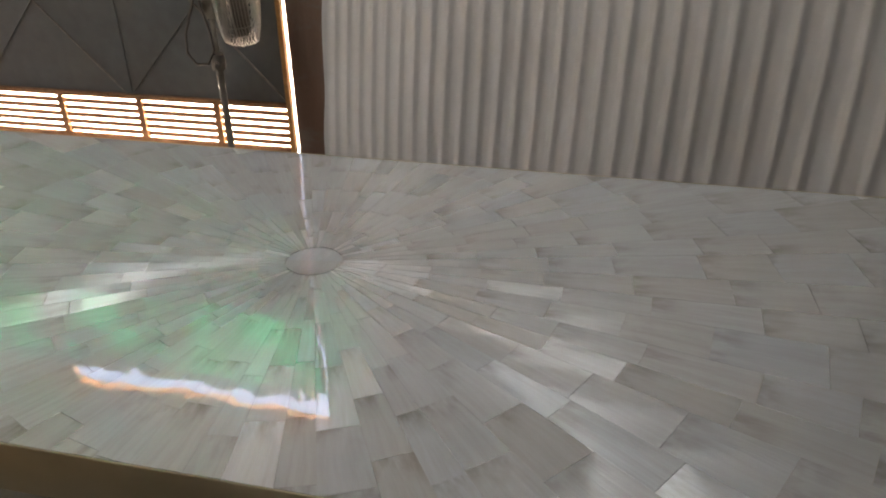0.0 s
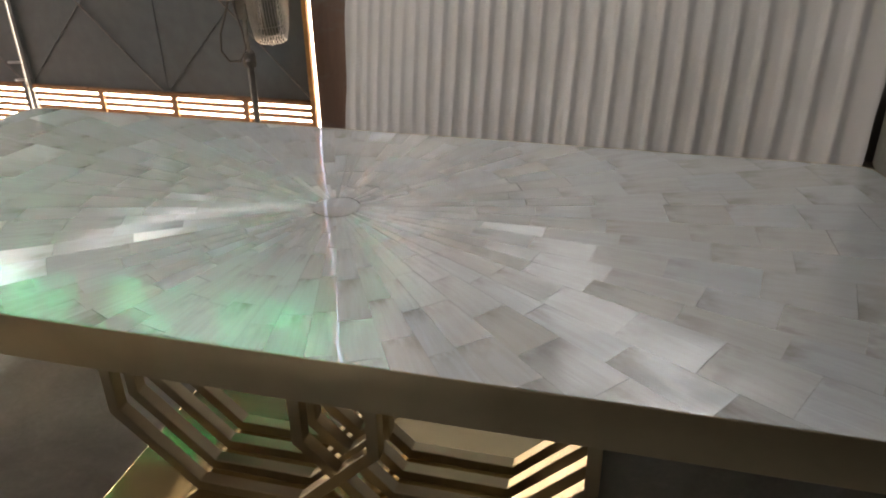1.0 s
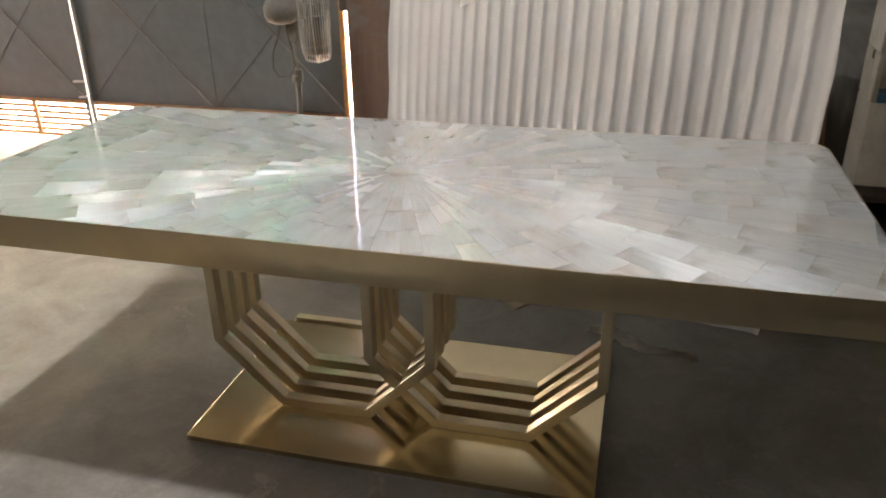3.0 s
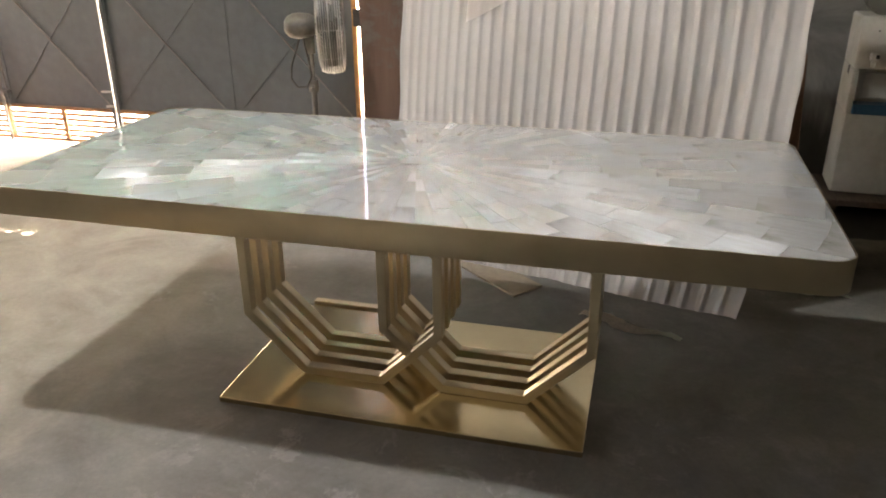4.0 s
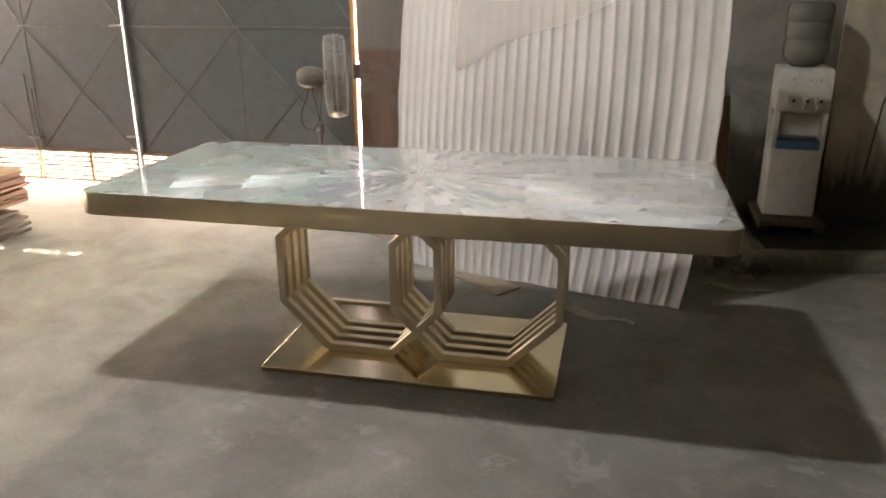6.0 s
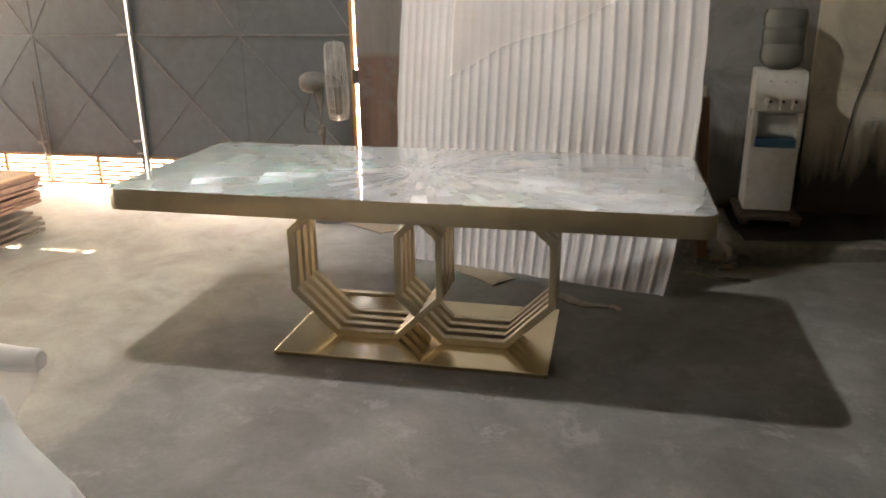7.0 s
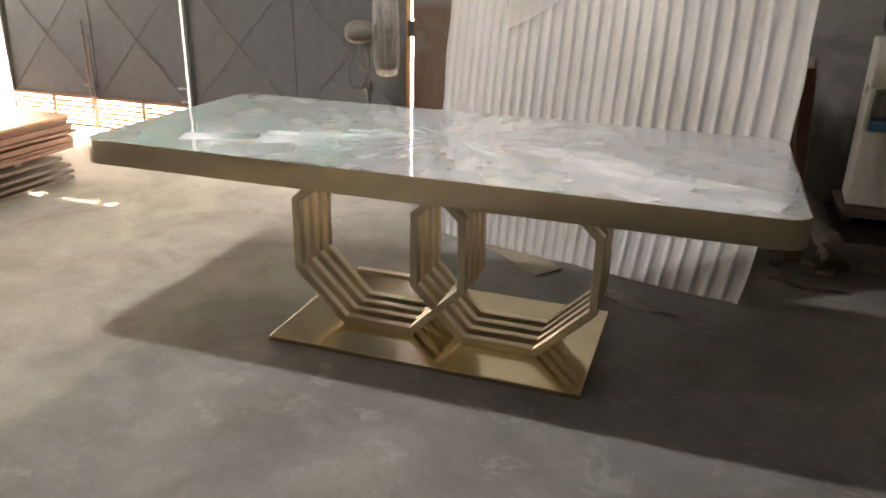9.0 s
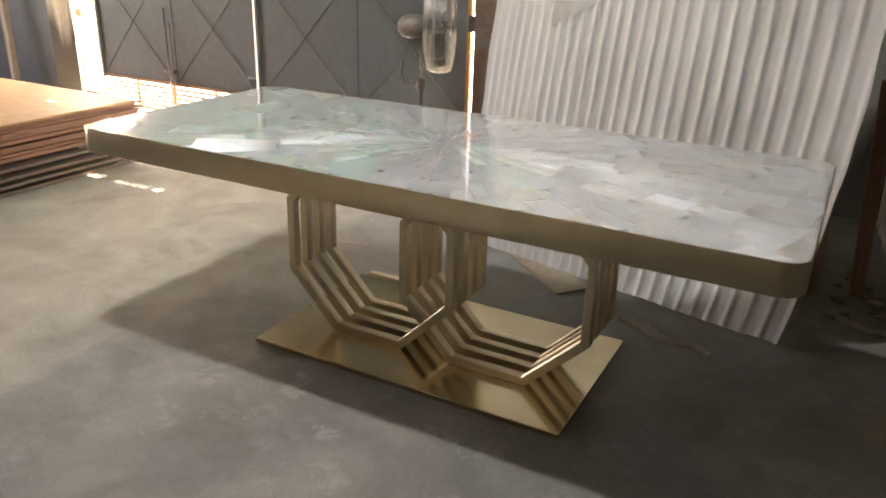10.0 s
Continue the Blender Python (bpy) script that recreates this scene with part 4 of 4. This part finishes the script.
# ---- water dispenser on its board in the wash corner ----
def dispenser():
    d = thing("water_dispenser", "old yellowed white water dispenser with three small taps", "water dispenser", (1.880, 2.10, 0.089), turn=-3)
    w, dep = 0.151, 0.32
    part("body", box((-w, 0.035, 0.0), (w, dep, 0.431), 0.012), WHITE_PLASTIC, d, smooth=30)
    part("upper_body", box((-w, 0.115, 0.4315), (w, dep, 0.659), 0.004), WHITE_PLASTIC, d, smooth=30)
    part("lower_panel", box((-w + 0.004, 0.012, 0.01), (w - 0.004, 0.0345, 0.430), 0.006), WHITE_PLASTIC, d, smooth=30)
    bm = bmesh.new()
    prof = [(0.0345, 0.66), (0.002, 0.665), (0.0, 0.70), (0.003, 0.84), (0.014, 0.888), (0.05, 0.915), (dep, 0.915), (dep, 0.66)]
    a = [bm.verts.new((-w, y, z)) for y, z in prof]
    b = [bm.verts.new((w, y, z)) for y, z in prof]
    for i in range(len(prof)):
        j = (i + 1) % len(prof)
        bm.faces.new((a[i], a[j], b[j], b[i]))
    bm.faces.new(a)
    bm.faces.new(list(reversed(b)))
    bmesh.ops.recalc_face_normals(bm, faces=bm.faces)
    bmesh.ops.bevel(bm, geom=bm.edges[:], offset=0.006, segments=2, affect="EDGES")
    part("head", bm, WHITE_PLASTIC, d, "rounded control head", smooth=35)
    for x in (-w + 0.014, w - 0.014):
        part("recess_cheek", box((x - 0.013, 0.006, 0.432), (x + 0.013, 0.114, 0.659), 0.004), WHITE_PLASTIC, d)
    part("recess", box((-w + 0.070, 0.095, 0.500), (w - 0.03, 0.1148, 0.630), 0.003), INNER_PLASTIC, d)
    part("drip_tray", box((-w + 0.028, -0.006, 0.434), (w - 0.028, 0.093, 0.486), 0.004), BLUE, d, "blue drip tray")
    for x in (-0.075, 0.0, 0.075):
        t = part("tap", box((x - 0.018, -0.042, 0.708), (x + 0.018, 0.001, 0.748), 0.008), WHITE_PLASTIC, d, smooth=30)
        # black block stands for the shade on the tap's right side
        part("tap_shade", box((x + 0.004, -0.048, 0.722), (x + 0.0195, -0.030, 0.742), 0.003), BLACK, t)
        part("spout", tube([(x, -0.026, 0.710), (x, -0.026, 0.682)], 0.011, 10), WHITE_PLASTIC, t, smooth=60)
    for x in (-0.07, 0.02, 0.075):
        part("lamp_dot", tube([(x, 0.002, 0.852), (x, -0.002, 0.852)], 0.004, 8), BLACK, d)
    part("side_vent", box((-w - 0.0015, 0.12, 0.62), (-w + 0.002, 0.16, 0.66)), BLACK, d)
    return d


dispenser()
bm = lathe([(0.0, 0.0), (0.03, 0.0), (0.034, 0.035), (0.06, 0.055), (0.115, 0.085), (0.134, 0.125), (0.134, 0.21), (0.126, 0.222), (0.134, 0.234), (0.134, 0.31), (0.126, 0.322), (0.134, 0.334), (0.134, 0.40), (0.12, 0.43), (0.0, 0.44)], 40, pose(1.885, 2.27, 0.945))
solid("water_bottle", bm, BOTTLE, "cloudy upturned plastic water bottle on the dispenser", "bottle", smooth=40)
stand = thing("dispenser_stand", "weathered board on blocks under the water dispenser", "stand", (0, 0, 0))
part("board", box((1.70, 2.00, 0.055), (2.08, 2.47, 0.087), 0.004), BATTEN, stand)
for x in (1.74, 2.06):
    part("block", box((x - 0.03, 2.06, 0.007), (x + 0.03, 2.42, 0.054), 0.004), BATTEN, stand)

# kerb of the wash corner
def kerb(points, width, height):
    bm = bmesh.new()
    rng = random.Random(4)
    for (x0, y0), (x1, y1) in zip(points[:-1], points[1:]):
        a, b = Vector((x0, y0, 0)), Vector((x1, y1, 0))
        way = (b - a).normalized()
        side = Vector((-way.y, way.x, 0)) * width
        n = max(2, int((b - a).length / 0.07))
        rows = []
        for i in range(n + 1):
            p = a + (b - a) * i / n
            j = lambda s: rng.uniform(-s, s)
            rows.append([bm.verts.new(q) for q in (p + Vector((j(.008), j(.012), 0.0)), p + side * 0.08 + Vector((0, j(.008), height * 0.85 + j(.006))), p + side * 0.22 + Vector((0, 0, height + j(.006))), p + side * 0.85 + Vector((0, 0, height + j(.006))), p + side + Vector((0, 0, height * 0.8)), p + side)])
        for p, q in zip(rows[:-1], rows[1:]):
            for k in range(5):
                bm.faces.new((p[k], p[k + 1], q[k + 1], q[k]))
        bm.faces.new(rows[0])
        bm.faces.new(rows[-1])
    return bm


solid("kerb", kerb([(1.56, 1.26), (2.46, 1.44), (5.1, 1.70)], 0.17, 0.085), DARK_CEMENT, "low rough concrete kerb round the wash corner", "kerb", "structure", smooth=50)
solid("kerb_side", kerb([(1.46, 2.45), (1.58, 1.30)], 0.10, 0.08), DARK_CEMENT, "low rough concrete kerb round the wash corner", "kerb", "structure", smooth=50)
# black sheet carries both wet grime and the corner's shade
slab("wash_floor", (1.66, 1.52, 0.002), (5.1, WALL_Y - 0.022, 0.006), PIT, "wash corner floor, black with wet grime and painted shade", "floor")

tap = thing("wall_tap", "white plastic water tap on the stained wall", "tap", (2.55, WALL_Y - 0.03, 0.62))
part("pipe", tube([(0, 0.0, 0.03), (0, -0.06, 0.03)], 0.013, 10), WHITE_PLASTIC, tap, smooth=60)
part("spout", tube([(0, -0.06, 0.035), (-0.02, -0.085, 0.01), (-0.025, -0.09, -0.04)], 0.014, 10), WHITE_PLASTIC, tap, smooth=60)
part("tap_handle", box((-0.03, -0.09, 0.05), (0.035, -0.055, 0.068), 0.005), WHITE_PLASTIC, tap)
solid("wall_cable", tube([(2.62, WALL_Y - 0.028, 1.9), (2.58, WALL_Y - 0.03, 1.5), (2.50, WALL_Y - 0.032, 1.1), (2.42, WALL_Y - 0.039, 0.75), (2.38, WALL_Y - 0.039, 0.3)], 0.006, 6), CABLE, "dark cable hanging down the stained wall", "cable", smooth=60)

solid("brown_plank", box((-0.03, -0.011, 0), (0.03, 0.011, 0.93), 0.003, pose(1.395, 1.315, 0.003, -2, -4, 0)), PLANK, "brown timber plank standing beside the foam sheet", "plank")
solid("pale_plank", box((-0.02, -0.008, 0.30), (0.02, 0.008, 1.15), 0.003, pose(1.49, 2.37, -0.28, -6, -2, 0)), PALE_WOOD, "short pale plank leaning on the grey wall", "plank")


# ---- board stack by the gate ----
def board_stack():
    rng = random.Random(5)
    x1, x0, y0, y1 = -2.83, -5.10, -1.45, 1.10
    for k in range(4):
        z = 0.004 + 0.037 * k
        solid("batten", box((x0 + 0.1, y0 + 0.1, z), (x1 + rng.uniform(-0.05, 0.0) - 0.012 * k, y1 + rng.uniform(-0.02, 0.02), z + 0.019), 0.002), BATTEN, "dark board strip at the foot of the board stack", "board", group="spaced boards")
        for y in (-0.9, 0.0, 0.8):
            solid("spacer", box((x0 + 0.2, y, z + 0.019), (x1 - 0.15, y + 0.05, z + 0.037), 0.0), BATTEN, "small timber spacer between stacked boards", "spacer", group="board spacers")
    z = 0.152
    k = 0
    while z < 0.335:
        t = 0.018 if k % 3 else 0.024
        ob = solid("plywood_sheet", box((x0 + rng.uniform(-0.02, 0.02), y0 + rng.uniform(-0.03, 0.03), z), (x1 - 0.16 + rng.uniform(-0.03, 0.02), y1 + 0.19 + rng.uniform(-0.03, 0.02), z + t - 0.001), 0.0015), PLY_EDGE, "reddish plywood sheet lying in a stack beside the table", "plywood", group="stacked plywood")
        z += t
        k += 1
    solid("top_sheet", box((x0, y0, z), (x1 - 0.15, y1 + 0.18, z + 0.012), 0.0015), PLY_TOP, "orange-tan plywood sheet on top of the stack", "plywood", group="stacked plywood")


board_stack()

# ---- bits on the floor ----
solid("cardboard_piece", prism([(-0.10, 0.945), (0.262, 0.636), (0.365, 0.765), (0.10, 0.99)], 0.001, 0.008), CARD, "flat piece of brown cardboard under the foam sheet", "cardboard")
solid("cardboard_flat", prism([(-0.95, 1.66), (-0.60, 1.44), (-0.40, 1.60), (-0.70, 1.85)], 0.001, 0.007), CARD, "flat brown cardboard lying near the fan", "cardboard")


def crumple(x0, y0, x1, y1, w, seed, lift):
    rng = random.Random(seed)
    bm = bmesh.new()
    a, b = Vector((x0, y0, 0)), Vector((x1, y1, 0))
    side = Vector((-(b - a).y, (b - a).x, 0)).normalized()
    rows = []
    for i in range(25):
        f = i / 24
        c = a.lerp(b, f) + side * 0.02 * math.sin(f * 9)
        ww = w * (0.4 + 0.6 * math.sin(math.pi * min(1, f + 0.15)))
        rows.append([bm.verts.new(c + side * ww * (j / 8 - 0.5) + Vector((0, 0, 0.003 + lift * max(0, noise.noise(Vector((i * 0.5, j * 0.7, seed))) + 0.35)))) for j in range(9)])
    for p, q in zip(rows[:-1], rows[1:]):
        for j in range(8):
            bm.faces.new((p[j], p[j + 1], q[j + 1], q[j]))
    bmesh.ops.solidify(bm, geom=bm.faces[:], thickness=0.0008)
    return bm


def stone(x, y, r, seed, mat, label, category, name):
    bm = bmesh.new()
    bmesh.ops.create_icosphere(bm, subdivisions=2, radius=1.0)
    for v in bm.verts:
        k = 1 + 0.35 * noise.noise(v.co * 1.6 + Vector((seed, 0, 0)))
        v.co = Vector((v.co.x * r * k, v.co.y * r * 0.8 * k, max(-0.35, v.co.z * 0.6) * r * k))
    low = min(v.co.z for v in bm.verts)
    for v in bm.verts:
        v.co += Vector((x, y, 0.0005 - low))
    return solid(name, bm, mat, label, category, group="rubble at the kerb")


rng_st = random.Random(8)
for k in range(16):
    stone(1.40 + rng_st.uniform(-0.10, 0.16), 1.30 + rng_st.uniform(-0.22, 0.30), rng_st.uniform(0.012, 0.035), k * 3.1, CONCRETE if k % 3 else CARD, "small lump of broken concrete on the floor by the kerb", "rubble", "rubble_piece")
stone(1.60, 1.27, 0.06, 77, GREY_WALL, "grey broken block beside the concrete kerb", "rubble", "broken_block")
solid("floor_litter", crumple(1.28, 1.02, 1.62, 0.95, 0.05, 9, 0.012), FILM, "thin pale litter strip on the floor near the kerb", "litter", smooth=60)
solid("plastic_film", crumple(0.55, 0.56, 0.93, 0.42, 0.075, 3, 0.012), FILM, "crumpled strip of pale plastic film on the floor", "plastic film", smooth=60)


# ---- foam-wrapped bundle ----
def hanging(x_left, x_tip, right_at, top_at, y, fold, seed):
    """A thin sheet that hangs to the floor: right edge over height, top edge over the way from left to right."""
    bm = bmesh.new()
    rows = []
    n, k = 48, 48
    for j in range(k + 1):
        f = j / k
        row = []
        for i in range(n + 1):
            u = i / n
            z = 0.004 + (top_at(u) - 0.004) * f
            x = x_left + (x_tip - x_left) * u + (right_at(z) - x_tip) * u ** 4
            d = fold * 1.2 * (1 - 2 * abs(math.sin(13 * (x * 0.8 + z * 0.9) + seed + 0.6 * noise.noise(Vector((x * 4, z * 4, 2.0)))))) + fold * 0.5 * math.sin(55 * (x * 0.7 + z) + 2 * seed)
            d += fold * 0.8 * noise.noise(Vector((x * 9, z * 9, seed)))
            row.append(bm.verts.new((x, y - d - 0.10 * (1 - f), z)))
        rows.append(row)
    for p, q in zip(rows[:-1], rows[1:]):
        for i in range(n):
            bm.faces.new((p[i], p[i + 1], q[i + 1], q[i]))
    bmesh.ops.solidify(bm, geom=bm.faces[:], thickness=0.002)
    return bm


def draped_sheet():
    """Thin sheet lying over the bundle's lower half, its free corner pointing away, its edges hanging."""
    bm = bmesh.new()
    rows = []
    n, k = 80, 64
    for i in range(n + 1):
        x = -1.0 + 1.13 * i / n
        y_far = -2.10 + (0.5 * (x + 0.25) if x < -0.25 else -0.645 * (x + 0.25))
        row = [bm.verts.new((x + 0.005 * math.sin(i), y_far + 0.012 + 0.006 * math.sin(i * 0.7), 0.30 + 0.02 * math.sin(i * 0.4)))]
        for j in range(k + 1):
            y = y_far + (-2.72 - y_far) * j / k
            q = x * 0.75 + y * 1.0
            crease = 1 - abs(math.sin(17 * q + 1.6 * noise.noise(Vector((x * 3, y * 3, 2.0))))) ** 0.5
            cross = 1 - abs(math.sin(11 * (x - 0.5 * y) + 1.5 * noise.noise(Vector((x * 2, y * 4, 7.0))))) ** 0.5
            z = 0.750 + 0.026 * crease + 0.020 * cross + 0.016 * noise.noise(Vector((x * 7, y * 7, 1.0)))
            z -= 0.012 * max(0.0, 1 - j / 3)
            z += 0.05 * math.exp(-math.hypot(x + 0.25, y + 2.10) / 0.07)
            row.append(bm.verts.new((x, y, z)))
        row.append(bm.verts.new((x, -2.735 + 0.008 * math.sin(i * 0.6), 0.30 + 0.02 * math.sin(i * 0.5))))
        rows.append(row)
    for p, q in zip(rows[:-1], rows[1:]):
        for j in range(len(p) - 1):
            bm.faces.new((p[j], p[j + 1], q[j + 1], q[j]))
    bmesh.ops.solidify(bm, geom=bm.faces[:], thickness=0.0015)
    return bm


bundle = thing("wrapped_bundle", "upright furniture bundle wrapped in thin white packing foam", "bundle", (0, 0, 0))
part("core", box((-1.40, -1.80, 0.0), (-0.85, -1.50, 0.60), 0.02), CARD, bundle)
part("pallet", box((-1.38, -2.60, 0.0), (-0.88, -1.55, 0.07), 0.006), PLANK, bundle)
part("front_core", box((-0.98, -2.66, 0.0), (-0.06, -2.50, 0.738), 0.02), CARD, bundle)
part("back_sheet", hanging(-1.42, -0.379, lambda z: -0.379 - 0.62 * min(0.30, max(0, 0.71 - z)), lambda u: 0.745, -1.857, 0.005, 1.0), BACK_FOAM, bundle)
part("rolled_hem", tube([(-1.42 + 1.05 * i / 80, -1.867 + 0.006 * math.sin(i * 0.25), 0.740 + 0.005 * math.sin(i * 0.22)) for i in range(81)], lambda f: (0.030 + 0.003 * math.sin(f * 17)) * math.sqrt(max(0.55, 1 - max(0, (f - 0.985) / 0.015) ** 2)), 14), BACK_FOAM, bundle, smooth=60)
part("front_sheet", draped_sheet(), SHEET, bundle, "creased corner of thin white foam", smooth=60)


# ---- shell strips of the table top ----
ALL = sorted(strips(), key=lambda s: min((p[0] - 0.45) ** 2 + (p[1] + 0.45) ** 2 for p in s[0]))
for poly, fr in ALL[:300]:
    bm = bmesh.new()
    lay = bm.loops.layers.uv.new("strip")
    strip_mesh(bm, lay, poly, fr)
    part("shell_strip", bm, PEARL, top_core)
bm = bmesh.new()
lay = bm.loops.layers.uv.new("strip")
for poly, fr in ALL[300:]:
    strip_mesh(bm, lay, poly, fr)
far = part("far_shell_inlay", bm, PEARL, top_core)
tagged(far, kind="stuff")
